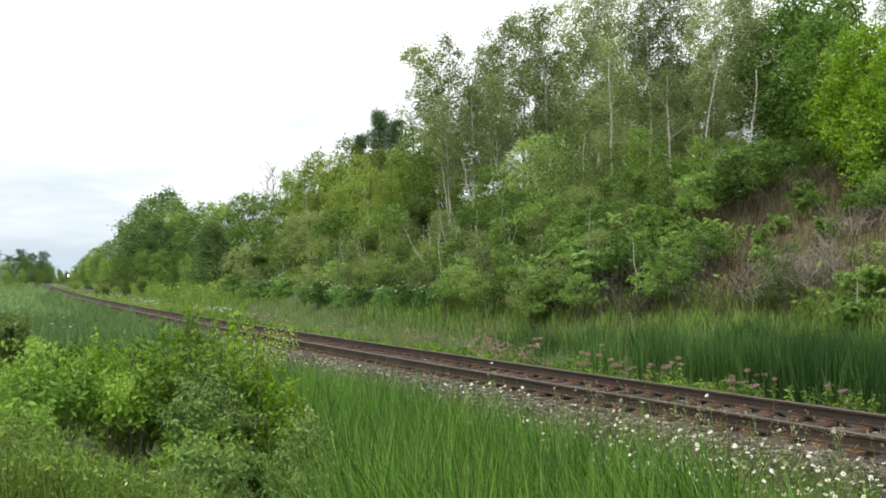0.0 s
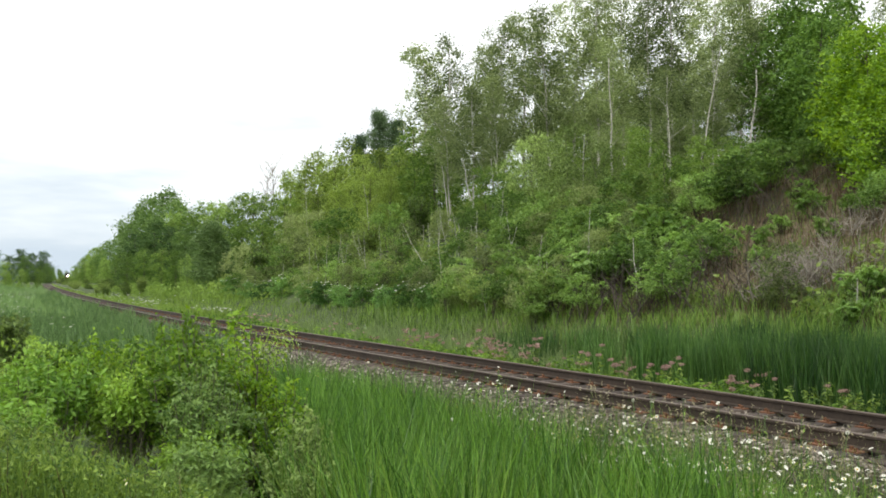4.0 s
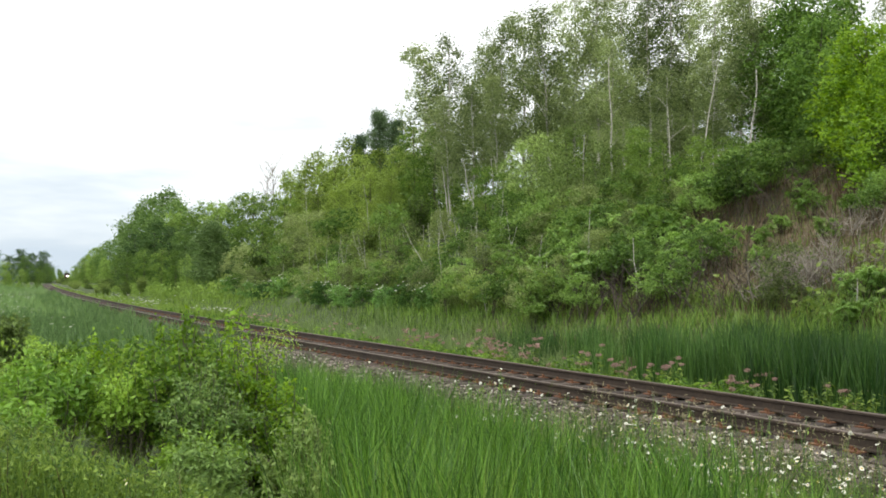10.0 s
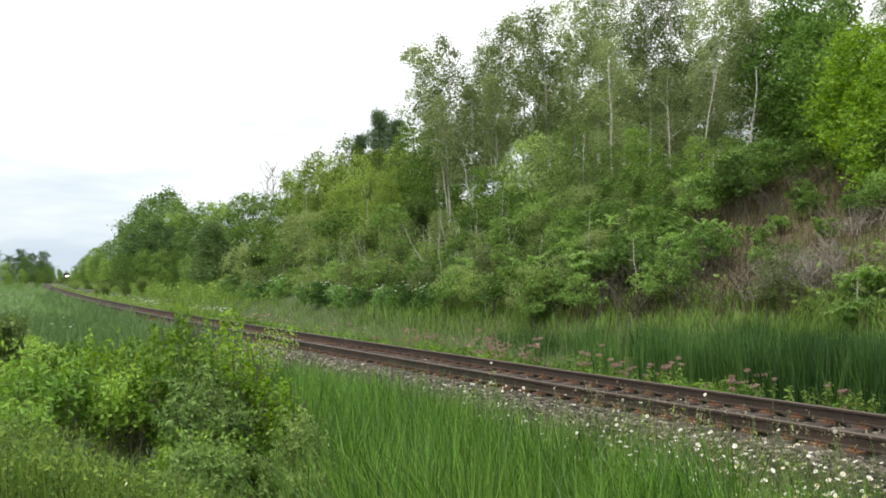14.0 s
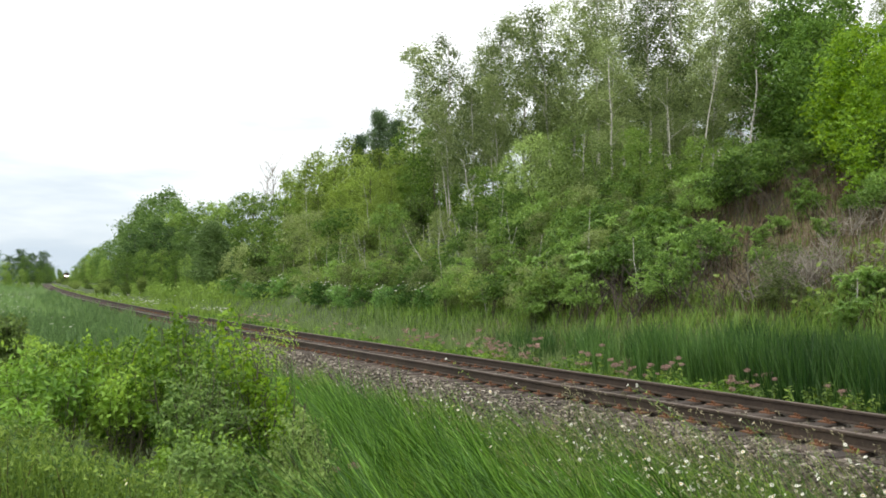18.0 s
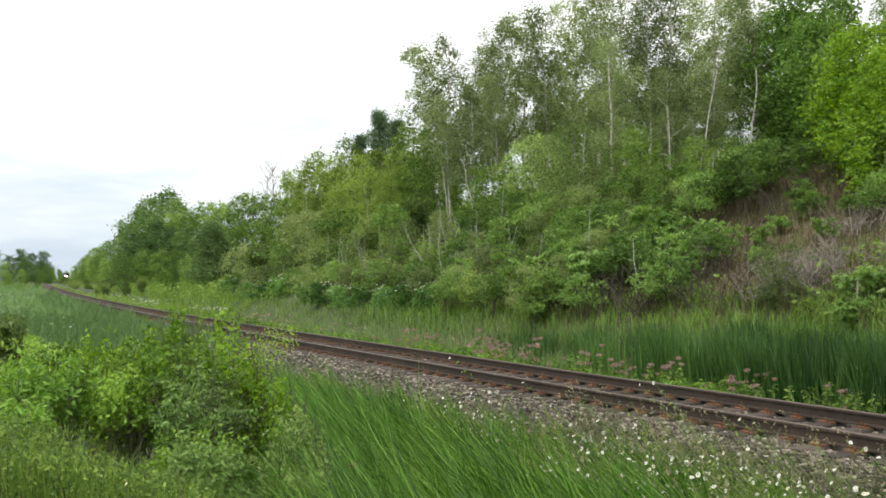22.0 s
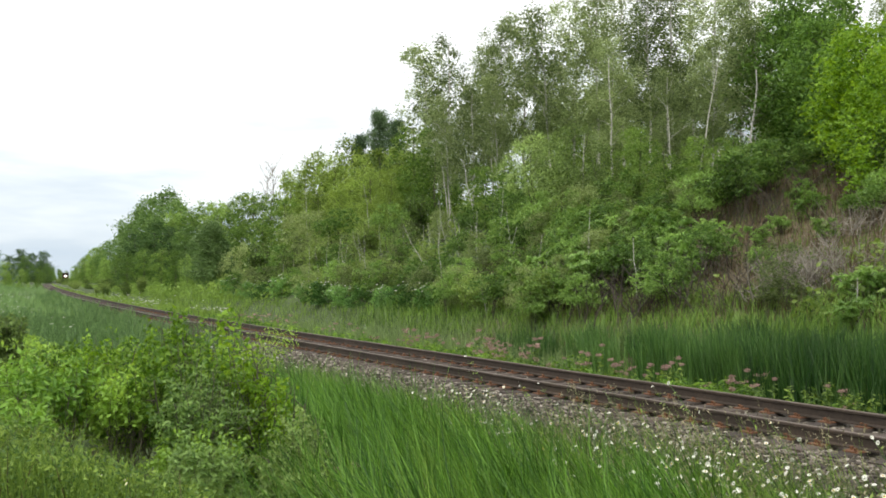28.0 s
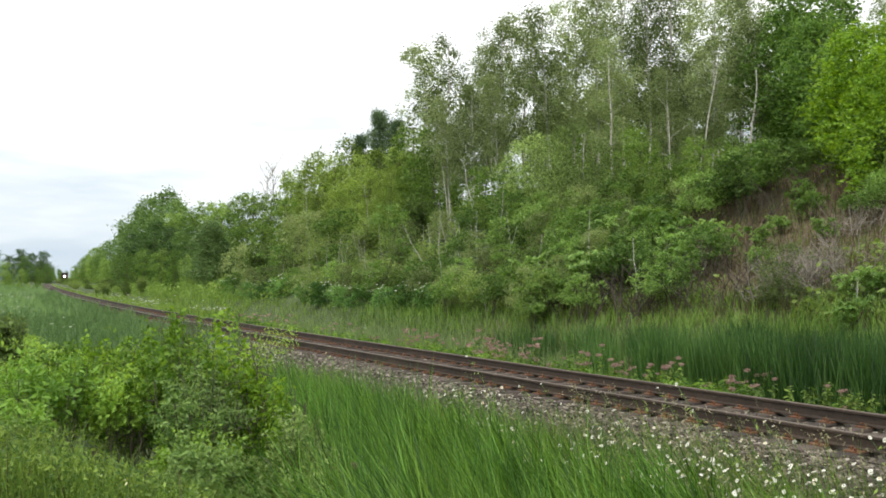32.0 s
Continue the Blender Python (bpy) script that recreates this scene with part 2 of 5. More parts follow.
# ---- mesh helpers ----
class Geo:
    """Gathers vertices and faces for one mesh."""

    def __init__(self):
        self.v, self.f, self.n = [], [], 0

    def put(self, verts, faces):
        verts = np.asarray(verts, float).reshape(-1, 3)
        faces = np.asarray(faces) + self.n
        self.v.append(verts)
        self.f.extend(faces.tolist())
        self.n += len(verts)

    def mesh(self, name, material, smooth_shade=False):
        me = bpy.data.meshes.new(name)
        me.from_pydata(np.concatenate(self.v) if self.v else [], [], self.f)
        me.materials.append(material)
        if smooth_shade:
            me.shade_smooth()
        return me

    def tube(self, pts, radii, sides=5):
        pts = np.asarray(pts, float)
        n = len(pts)
        d = np.gradient(pts, axis=0)
        d /= np.linalg.norm(d, axis=1)[:, None] + 1e-9
        up = np.array([0.31, 0.95, 0.05])
        a = np.cross(d, up)
        a /= np.linalg.norm(a, axis=1)[:, None] + 1e-9
        b = np.cross(d, a)
        ang = np.arange(sides) * 2 * math.pi / sides
        r = np.asarray(radii, float)[:, None, None]
        ring = pts[:, None, :] + r * (np.cos(ang)[None, :, None] * a[:, None, :] + np.sin(ang)[None, :, None] * b[:, None, :])
        i, j = np.meshgrid(np.arange(n - 1), np.arange(sides), indexing="ij")
        j2 = (j + 1) % sides
        q = np.stack([i * sides + j, i * sides + j2, (i + 1) * sides + j2, (i + 1) * sides + j], -1).reshape(-1, 4)
        self.put(ring.reshape(-1, 3), q)

    def box(self, lo, hi):
        x0, y0, z0 = lo
        x1, y1, z1 = hi
        v = [(x0, y0, z0), (x1, y0, z0), (x1, y1, z0), (x0, y1, z0), (x0, y0, z1), (x1, y0, z1), (x1, y1, z1), (x0, y1, z1)]
        self.put(v, [(0, 3, 2, 1), (4, 5, 6, 7), (0, 1, 5, 4), (1, 2, 6, 5), (2, 3, 7, 6), (3, 0, 4, 7)])

    def leaves(self, at, rng, size, narrow=0.55, flat=0.4, droop=0.0):
        """A small pointed leaf, folded along its rib, at each place."""
        at = np.asarray(at, float)
        n = len(at)
        if not n:
            return
        axis = rng.normal(size=(n, 3))
        axis[:, 2] = axis[:, 2] * (1 - flat) - droop
        axis /= np.linalg.norm(axis, axis=1)[:, None]
        side = np.cross(axis, rng.normal(size=(n, 3)))
        side /= np.linalg.norm(side, axis=1)[:, None] + 1e-9
        nor = np.cross(axis, side)
        ln = size * rng.uniform(0.65, 1.3, n)[:, None]
        w = ln * narrow * 0.5
        v = np.stack([at - axis * ln * 0.5, at + side * w + nor * w * 0.35, at + axis * ln * 0.5, at - side * w + nor * w * 0.35], 1)
        k = np.arange(n)[:, None] * 4
        self.put(v.reshape(-1, 3), k + np.arange(4))

    def blades(self, base, tall, wide, lean, rng, bend=0.25, steps=3):
        """Tapered grass blades: lean is each one's lean at its tip, in metres."""
        base = np.asarray(base, float)
        n = len(base)
        ang = rng.uniform(0, 2 * math.pi, n)
        face = np.stack([np.cos(ang), np.sin(ang), np.zeros(n)], 1)
        verts = []
        for i in range(steps + 1):
            t = i / steps
            c = base + np.stack([lean[:, 0] * t ** 2, lean[:, 1] * t ** 2, tall * (t - bend * t ** 3 * 0.4)], 1)
            w = (wide * (1 - t) ** 0.6 * 0.5)[:, None]
            if i < steps:
                verts += [c - face * w, c + face * w]
            else:
                verts += [c]
        m = len(verts)
        v = np.stack(verts, 1).reshape(-1, 3)
        k = np.arange(n) * m
        for i in range(steps - 1):
            self.f.extend((np.stack([k + 2 * i, k + 2 * i + 1, k + 2 * i + 3, k + 2 * i + 2], 1) + self.n).tolist())
        i = steps - 1
        self.f.extend((np.stack([k + 2 * i, k + 2 * i + 1, k + 2 * i + 2], 1) + self.n).tolist())
        self.v.append(v)
        self.n += len(v)


def child(name, mesh, parent, label=""):
    ob = new(name, mesh)
    ob.parent = parent
    return tagged(ob, label)


def empty(name, x, y, z, turn=0.0, size=1.0):
    ob = new(name)
    ob.location, ob.rotation_euler, ob.scale = (x, y, z), (0, 0, turn), (size,) * 3
    ob.empty_display_size = 0.3
    return ob


# ---- ground ----
def ground_sheet():
    def steps(lo, hi, fine, far_lo, far_hi):
        mid = list(np.arange(lo, hi + 1e-6, fine))
        d, v = fine, hi
        while v < far_hi:
            d *= 1.18
            v += d
            mid.append(v)
        d, v = fine, lo
        while v > far_lo:
            d *= 1.18
            v -= d
            mid.insert(0, v)
        return np.array(mid)

    xs, ys = steps(-28, 34, 0.6, -4500, 4500), steps(-6, 90, 0.6, -3000, 5200)
    gx, gy = np.meshgrid(xs, ys)
    s, o = track_place(gx.ravel(), gy.ravel())
    z = profile(s, o)
    rough = np.array([noise.noise((px * 0.35, py * 0.35, 0)) for px, py in zip(gx.ravel(), gy.ravel())])
    z += rough * 0.13 * smooth(3.2, 6.0, np.abs(o))
    far = np.hypot(gx.ravel(), gy.ravel())
    z *= 1 - 0.8 * smooth(900, 2500, far)
    z -= 1.5 * smooth(900, 2500, far)
    w = len(xs)
    i, j = np.meshgrid(np.arange(len(ys) - 1), np.arange(w - 1), indexing="ij")
    q = np.stack([i * w + j, i * w + j + 1, (i + 1) * w + j + 1, (i + 1) * w + j], -1).reshape(-1, 4)
    g = Geo()
    g.put(np.stack([gx.ravel(), gy.ravel(), z], 1), q)
    return tagged(new("ground", g.mesh("ground", GROUND, True)), "grassy ground with a ditch and a steep bank", "ground", kind="structure")


ground_sheet()


# ---- clouds: thin grey-blue streaks low in the sky ----
def cloud_bank():
    m = bpy.data.materials.new("cloud_streaks")
    m.use_nodes = True
    n, l = m.node_tree.nodes, m.node_tree.links
    n.remove(n["Principled BSDF"])
    tc, mp = n.new("ShaderNodeTexCoord"), n.new("ShaderNodeMapping")
    mp.inputs["Scale"].default_value = (0.0016, 0.0016, 0.0085)
    mp.inputs["Location"].default_value = (1.7, 0.4, 2.3)
    l.new(tc.outputs["Object"], mp.inputs["Vector"])
    t = n.new("ShaderNodeTexNoise")
    t.inputs["Scale"].default_value, t.inputs["Detail"].default_value, t.inputs["Roughness"].default_value = 1.0, 5, 0.5
    l.new(mp.outputs[0], t.inputs["Vector"])
    sep = n.new("ShaderNodeSeparateXYZ")
    l.new(tc.outputs["Object"], sep.inputs[0])
    low = n.new("ShaderNodeMapRange")
    low.inputs["From Min"].default_value, low.inputs["From Max"].default_value = 0.0, 700.0
    low.inputs["To Min"].default_value, low.inputs["To Max"].default_value = 0.20, -0.36
    l.new(sep.outputs["Z"], low.inputs["Value"])
    s = n.new("ShaderNodeMath")
    s.operation = "ADD"
    l.new(t.outputs["Fac"], s.inputs[0])
    l.new(low.outputs[0], s.inputs[1])
    r = n.new("ShaderNodeMapRange")
    r.interpolation_type = "SMOOTHSTEP"
    r.inputs["From Min"].default_value, r.inputs["From Max"].default_value = 0.14, 0.82
    l.new(s.outputs[0], r.inputs["Value"])
    em, tr, mx = n.new("ShaderNodeEmission"), n.new("ShaderNodeBsdfTransparent"), n.new("ShaderNodeMixShader")
    em.inputs["Color"].default_value = (0.50, 0.585, 0.665, 1)
    l.new(r.outputs[0], mx.inputs[0])
    l.new(tr.outputs[0], mx.inputs[1])
    l.new(em.outputs[0], mx.inputs[2])
    l.new(mx.outputs[0], n["Material Output"].inputs["Surface"])
    g = Geo()
    az, up = np.radians(np.arange(-75, 76, 2.0)), np.radians(np.arange(-1, 16, 1.0))
    A, U = np.meshgrid(az, up)
    R = 2600
    v = np.stack([R * np.cos(U) * np.sin(A), R * np.cos(U) * np.cos(A), R * np.sin(U)], -1).reshape(-1, 3)
    w = len(az)
    i, j = np.meshgrid(np.arange(len(up) - 1), np.arange(w - 1), indexing="ij")
    g.put(v, np.stack([i * w + j, i * w + j + 1, (i + 1) * w + j + 1, (i + 1) * w + j], -1).reshape(-1, 4))
    ob = tagged(new("cloud_backdrop", g.mesh("cloud_backdrop", m, True)), "pale overcast sky with thin grey-blue cloud streaks", "clouds", kind="structure")
    return ob


clouds = cloud_bank()


# ---- track ----
def swept(name, outline, o0, s_values, material):
    """An outline of (across, up) drawn along the line at offset o0."""
    g = Geo()
    s = np.asarray(s_values, float)
    k = len(outline)
    rows = []
    for a, b in outline:
        x, y = along(s, o0 + a)
        rows.append(np.stack([x, y, b + grade(s)], 1))
    v = np.stack(rows, 1).reshape(-1, 3)
    i, j = np.meshgrid(np.arange(len(s) - 1), np.arange(k), indexing="ij")
    j2 = (j + 1) % k
    q = np.stack([i * k + j, (i + 1) * k + j, (i + 1) * k + j2, i * k + j2], -1).reshape(-1, 4)
    g.put(v, q)
    return g.mesh(name, material)


RAIL_BODY = [(-0.07, -0.172), (0.07, -0.172), (0.07, -0.160), (0.012, -0.142), (0.009, -0.05), (0.034, -0.038), (0.034, -0.012),
             (-0.034, -0.012), (-0.034, -0.038), (-0.009, -0.05), (-0.012, -0.142), (-0.07, -0.160)]
RAIL_TOP = [(-0.0345, -0.0115), (0.0345, -0.0115), (0.033, -0.004), (0.026, 0.0), (-0.026, 0.0), (-0.033, -0.004)]
RAIL_S = np.concatenate([np.arange(-20, 60, 1.0), np.arange(60, 900, 5.0)])
TIE_STEP, TIE_FIRST = 0.495, -4.0
track = tagged(new("railway_track"), "single railway track with rusty rails on weathered wooden ties", "railway track", kind="structure")
for off in (-0.7525, 0.7525):
    rail = child("rail", swept("rail", RAIL_BODY, off, RAIL_S, RAIL_SIDE), track, "rusty steel rail")
    child("rail_head", swept("rail_head", RAIL_TOP, off, RAIL_S, RAIL_HEAD), rail, "worn brighter top of the rail")


def tie_mesh(seed):
    rng = np.random.default_rng(seed)
    g = Geo()
    xs = np.linspace(-1.3, 1.3, 7)
    hw, top = 0.11, -0.187
    ring = []
    for x in xs:
        e = rng.normal(0, 0.004, 6)
        ring.append([(x, -hw + e[0], -0.36), (x, -hw + e[1], top - 0.02), (x, -hw + 0.018, top + e[2] * 0.6), (x, hw - 0.018, top + e[3] * 0.6), (x, hw + e[4], top - 0.02), (x, hw + e[5], -0.36)])
    v = np.array(ring).reshape(-1, 3)
    q = []
    for i in range(6):
        for j in range(5):
            q.append((i * 6 + j, (i + 1) * 6 + j, (i + 1) * 6 + j + 1, i * 6 + j + 1))
    g.put(v, q)
    g.put(v[:6], [(0, 1, 2, 5), ])
    g.put(v[:6], [(2, 3, 4, 5), ])
    g.put(v[-6:], [(5, 2, 1, 0), ])
    g.put(v[-6:], [(5, 4, 3, 2), ])
    return g.mesh("tie", TIE_WOOD)


def plate_mesh():
    g = Geo()
    g.box((-0.18, -0.095, -0.19), (0.18, 0.095, -0.174))
    for x, y in ((-0.085, 0.05), (0.085, -0.05), (-0.15, -0.05), (0.15, 0.05)):
        g.box((x - 0.012, y - 0.012, -0.18), (x + 0.012, y + 0.012, -0.145))
        g.box((x - 0.02, y - 0.016, -0.145), (x + 0.02, y + 0.016, -0.134))
    return g.mesh("tie_plate", PLATE)


tie_meshes, plate = [tie_mesh(i) for i in range(5)], plate_mesh()
tie_rng = random.Random(3)
for i in range(300):
    s = TIE_FIRST + i * TIE_STEP + tie_rng.uniform(-0.02, 0.02)
    x, y = along(s, tie_rng.uniform(-0.05, 0.05))
    tie = child("tie", tie_meshes[i % 5], track)
    tie.location, tie.rotation_euler = (x, y, tie_rng.uniform(-0.006, 0.002)), (0, 0, turn_at(s) + tie_rng.uniform(-0.02, 0.02))
    if i < 130:
        for off in (-0.7525, 0.7525):
            p = child("tie_plate", plate, tie, "rusty tie plate with spikes")
            p.location = (off, 0, 0.002)
g = Geo()
for i in range(300, 1000):
    s = TIE_FIRST + i * TIE_STEP
    x, y = along(s, 0)
    a = turn_at(s)
    ux, uy = math.cos(a), math.sin(a)
    c = [(x + ux * p - uy * q, y + uy * p + ux * q, zz + float(grade(s))) for p, q, zz in
         ((-1.3, -.11, -.19), (1.3, -.11, -.19), (1.3, .11, -.19), (-1.3, .11, -.19), (-1.3, -.11, -.34), (1.3, -.11, -.34), (1.3, .11, -.34), (-1.3, .11, -.34))]
    g.put(c, [(0, 1, 2, 3), (4, 5, 1, 0), (5, 6, 2, 1), (6, 7, 3, 2), (7, 4, 0, 3)])
tagged(child("distant_ties", g.mesh("distant_ties", TIE_WOOD), track), kind="stuff")

BED_OUT = [(-3.3, -1.15), (-2.9, -0.98), (-1.75, -0.31), (-1.4, -0.232), (-1.0, -0.235), (-0.85, -0.25), (-0.6, -0.235), (0, -0.225), (0.6, -0.235), (0.9, -0.225), (1.3, -0.20), (1.65, -0.25), (2.9, -0.98), (3.3, -1.15)]
tagged(new("ballast_bed", swept("ballast_bed", BED_OUT, 0, RAIL_S, BED)), "grey-brown crushed stone ballast bed", "ballast", kind="structure")


def ballast_stones():
    """Loose stones on the shoulder, in the cribs and down the slope."""
    rng = np.random.default_rng(11)
    cube = np.array([(-1, -1, -1), (1, -1, -1), (1, 1, -1), (-1, 1, -1), (-1, -1, 1), (1, -1, 1), (1, 1, 1), (-1, 1, 1)]) * 0.5
    faces = np.array([(0, 3, 2, 1), (4, 5, 6, 7), (0, 1, 5, 4), (1, 2, 6, 5), (2, 3, 7, 6), (3, 0, 4, 7)])
    n = 36000
    s = 2 + 42 * rng.uniform(0, 1, n) ** 1.5
    o = np.where(rng.uniform(0, 1, n) < 0.8, rng.uniform(-3.1, -0.85, n), rng.uniform(-0.68, 2.4, n))
    m = n // 6
    o[:m] = rng.uniform(-1.75, -1.0, m)
    up = np.interp(o, [a for a, b in BED_OUT], [b for a, b in BED_OUT])
    x, y = along(s, o)
    size = rng.uniform(0.025, 0.055, n) * (1 + s / 60)
    c = np.stack([x, y, up + size * 0.18], 1)
    v = cube[None] * (1 + rng.uniform(-0.3, 0.15, (n, 8, 3)))
    v = v * np.array([1, 0.8, 0.62]) * size[:, None, None]
    a = rng.uniform(0, 6.28, n)
    b = rng.normal(0, 0.4, n)
    ca, sa, cb, sb = np.cos(a), np.sin(a), np.cos(b), np.sin(b)
    y1 = v[..., 1] * cb[:, None] - v[..., 2] * sb[:, None]
    z1 = v[..., 1] * sb[:, None] + v[..., 2] * cb[:, None]
    w = np.stack([v[..., 0] * ca[:, None] - y1 * sa[:, None], v[..., 0] * sa[:, None] + y1 * ca[:, None], z1], -1) + c[:, None]
    g = Geo()
    g.put(w.reshape(-1, 3), (np.arange(n)[:, None, None] * 8 + faces[None]).reshape(-1, 4))
    tagged(new("ballast_stones", g.mesh("ballast_stones", STONE)), "loose grey and brown crushed stones beside the rails", "gravel", kind="stuff")


ballast_stones()


# ---- trees and shrubs ----
def bent(rng, p0, p1, wob, n=6):
    t = np.linspace(0, 1, n)[:, None]
    p = np.asarray(p0) * (1 - t) + np.asarray(p1) * t
    k = rng.normal(0, wob, (n, 3))
    k[0] = 0
    return p + np.cumsum(k, 0) * 0.5


def cloud(rng, c, r, n, flat=0.75):
    """Places scattered round c, thinning outwards."""
    d = rng.normal(size=(n, 3))
    d /= np.linalg.norm(d, axis=1)[:, None]
    q = r * rng.uniform(0.15, 1, n)[:, None] ** 0.6
    return np.asarray(c) + d * q * np.array([1, 1, flat])


def crown_sprays(rng, tall, bare, wide, sprays, lean, squat):
    """Centres and sizes of the leaf sprays that make up an uneven crown, most of them towards its outside."""
    lobes = rng.uniform(0, 6.28, 4)
    t, a = rng.uniform(0.0, 1.0, sprays), rng.uniform(0, 6.28, sprays)
    c = 0.3 + 0.2 * squat
    prof = np.sqrt(np.clip(1 - np.where(t > c, (t - c) / (1.04 - c), (c - t) / (c + 0.25)) ** 1.7, 0.01, 1))
    prof *= 1 + 0.26 * np.sin(2 * a + lobes[0] + 5 * t) + 0.22 * np.sin(3 * a + lobes[1] - 9 * t) + 0.12 * np.sin(5 * a + lobes[2] + 17 * t)
    r = wide * prof * rng.uniform(0.02, 1, sprays) ** 0.5
    z = tall * (bare + (0.97 - bare) * t)
    return np.stack([r * np.cos(a) + lean * z, r * np.sin(a), z], 1), rng.uniform(0.45, 1.25, sprays) * (1.08 - 0.35 * t)


def spray_leaves(rng, centres, sizes, spray, count, axis_x, hang=0.0, flat=0.72):
    """Places of leaves: each spray is a flat, ragged tuft that dips away from the stem."""
    n = len(centres)
    share = sizes ** 2 / (sizes ** 2).sum()
    which = rng.choice(n, count, p=share)
    d = np.clip(rng.normal(0, 1, (count, 3)), -1.7, 1.7) * rng.uniform(0.3, 1.15, count)[:, None]
    out = centres[:, :2].copy()
    out[:, 0] -= axis_x[:, 0] if axis_x.ndim > 1 else axis_x
    out /= np.linalg.norm(out, axis=1)[:, None] + 0.2
    tilt = rng.uniform(-0.15, 0.75, n)
    d[:, 2] = d[:, 2] * flat
    d[:, 2] -= tilt[which] * (d[:, :2] * out[which]).sum(1) + hang * np.abs(d[:, 0])
    return centres[which] + d * (sizes[which] * spray * 0.5)[:, None]


def broadleaf(seed, tall, bare, wide, limbs, count, leaf, lean=0.0, stems=1, droop=0.0, narrow=0.55, trunk_r=0.011, spray=0.8, squat=1.0, split=False, per=62, hang=0.0, flat=0.72):
    """Trunks with limbs that reach the sprays of leaves; the crown turns about the height bare * tall."""
    rng = np.random.default_rng(seed)
    trunks, crown = [], Geo()
    pivot = np.array([0, 0, bare * tall])
    centres, sizes = crown_sprays(rng, tall, bare, wide, max(12, count // per), lean, squat)
    order = np.argsort(centres[:, 2])
    for k in range(stems):
        wood, twigs = Geo(), []
        a = rng.uniform(0, 6.28)
        out = 0.0 if stems == 1 else wide * rng.uniform(0.25, 0.7)
        topv = np.array([math.cos(a) * out + lean * tall, math.sin(a) * out, tall * 0.93 * (1 if k == 0 else rng.uniform(0.7, 0.98))])
        base = np.array([math.cos(a), math.sin(a), 0]) * (0 if stems == 1 else rng.uniform(0.02, 0.1) * wide)
        base[2] = -0.25
        spine = bent(rng, base, topv, tall * 0.012, 8)
        r0 = tall * trunk_r * (1 if stems == 1 else 0.7)
        wood.tube(spine, np.linspace(r0, r0 * 0.25, 8), 6)
        m = max(3, limbs // stems)
        for i in range(m):
            e = centres[order[int((i + rng.uniform(0, 1)) / m * (len(order) - 1))]]
            reach = math.hypot(e[0] - lean * e[2], e[1])
            t = min(0.95, max(0.1, (e[2] - reach * rng.uniform(0.3, 0.8)) / tall))
            p = np.array([np.interp(t, np.linspace(0, 1, 8), spine[:, j]) for j in range(3)])
            br = bent(rng, p, e, reach * 0.06, 4)
            limb = Geo() if split else wood
            limb.tube(br, np.linspace(r0 * 0.32, r0 * 0.07, 4), 4)
            if split:
                twigs.append(limb)
        trunks.append((wood, twigs))
    at = spray_leaves(rng, centres, sizes, spray, count, lean * centres[:, 2:3], hang, flat)
    low = at[:, 2] < 0.04 * tall
    at[low, 2] = tall * rng.uniform(0.04, 0.22, low.sum())
    crown.leaves(at - pivot, rng, leaf, narrow, droop=droop)
    return trunks, crown, pivot


def shoots(seed, tall, wide, mains, per_main, leaf, narrow, leafy=46, bare=0.18, lift=1.0, skirt=0.0):
    """A shrub of upright shoots: each main stem forks into leafy rods of uneven length."""
    rng = np.random.default_rng(seed)
    trunks, crown = [], Geo()
    for k in range(mains):
        wood = Geo()
        a, out = k * 6.28 / mains + rng.uniform(-0.4, 0.4), wide * rng.uniform(0.1, 0.75)
        top = np.array([math.cos(a) * out, math.sin(a) * out, tall * rng.uniform(0.45, 0.75)])
        sp = bent(rng, (math.cos(a) * 0.08 * wide, math.sin(a) * 0.08 * wide, -0.15), top, tall * 0.02, 6)
        wood.tube(sp, np.linspace(tall * 0.0065, tall * 0.004, 6), 5)
        for j in range(per_main):
            t = rng.uniform(0.02, 1.0)
            p = np.array([np.interp(t, np.linspace(0, 1, 6), sp[:, i]) for i in range(3)])
            b, reach = rng.uniform(0, 6.28), wide * rng.uniform(0.1, 0.5)
            rim = math.hypot(p[0] + math.cos(b) * reach, p[1] + math.sin(b) * reach) / wide
            top_z = tall * (1.0 - 0.42 * min(1.0, rim) ** 2) * rng.uniform(0.5, 1.0)
            if j % 3 == 0:
                top_z *= rng.uniform(0.25, 0.8)
            e = np.array([p[0] + math.cos(b) * reach, p[1] + math.sin(b) * reach, max(p[2] * 0.9 + 0.06 * tall, top_z * lift)])
            rod = bent(rng, p, e, tall * 0.018, 5)
            wood.tube(rod, np.linspace(tall * 0.004, tall * 0.0012, 5), 3)
            n = int(leafy * rng.uniform(0.6, 1.3))
            q = rng.uniform(bare, 1.02, n)
            at = np.stack([np.interp(q, np.linspace(0, 1, 5), rod[:, i]) for i in range(3)], 1)
            at = at[at[:, 2] > tall * skirt * rng.uniform(0.8, 1.2, n)]
            crown.leaves(at + rng.normal(0, leaf * 0.55, at.shape), rng, leaf, narrow, 0.2, -0.25)
        trunks.append((wood, []))
    return trunks, crown, np.zeros(3)


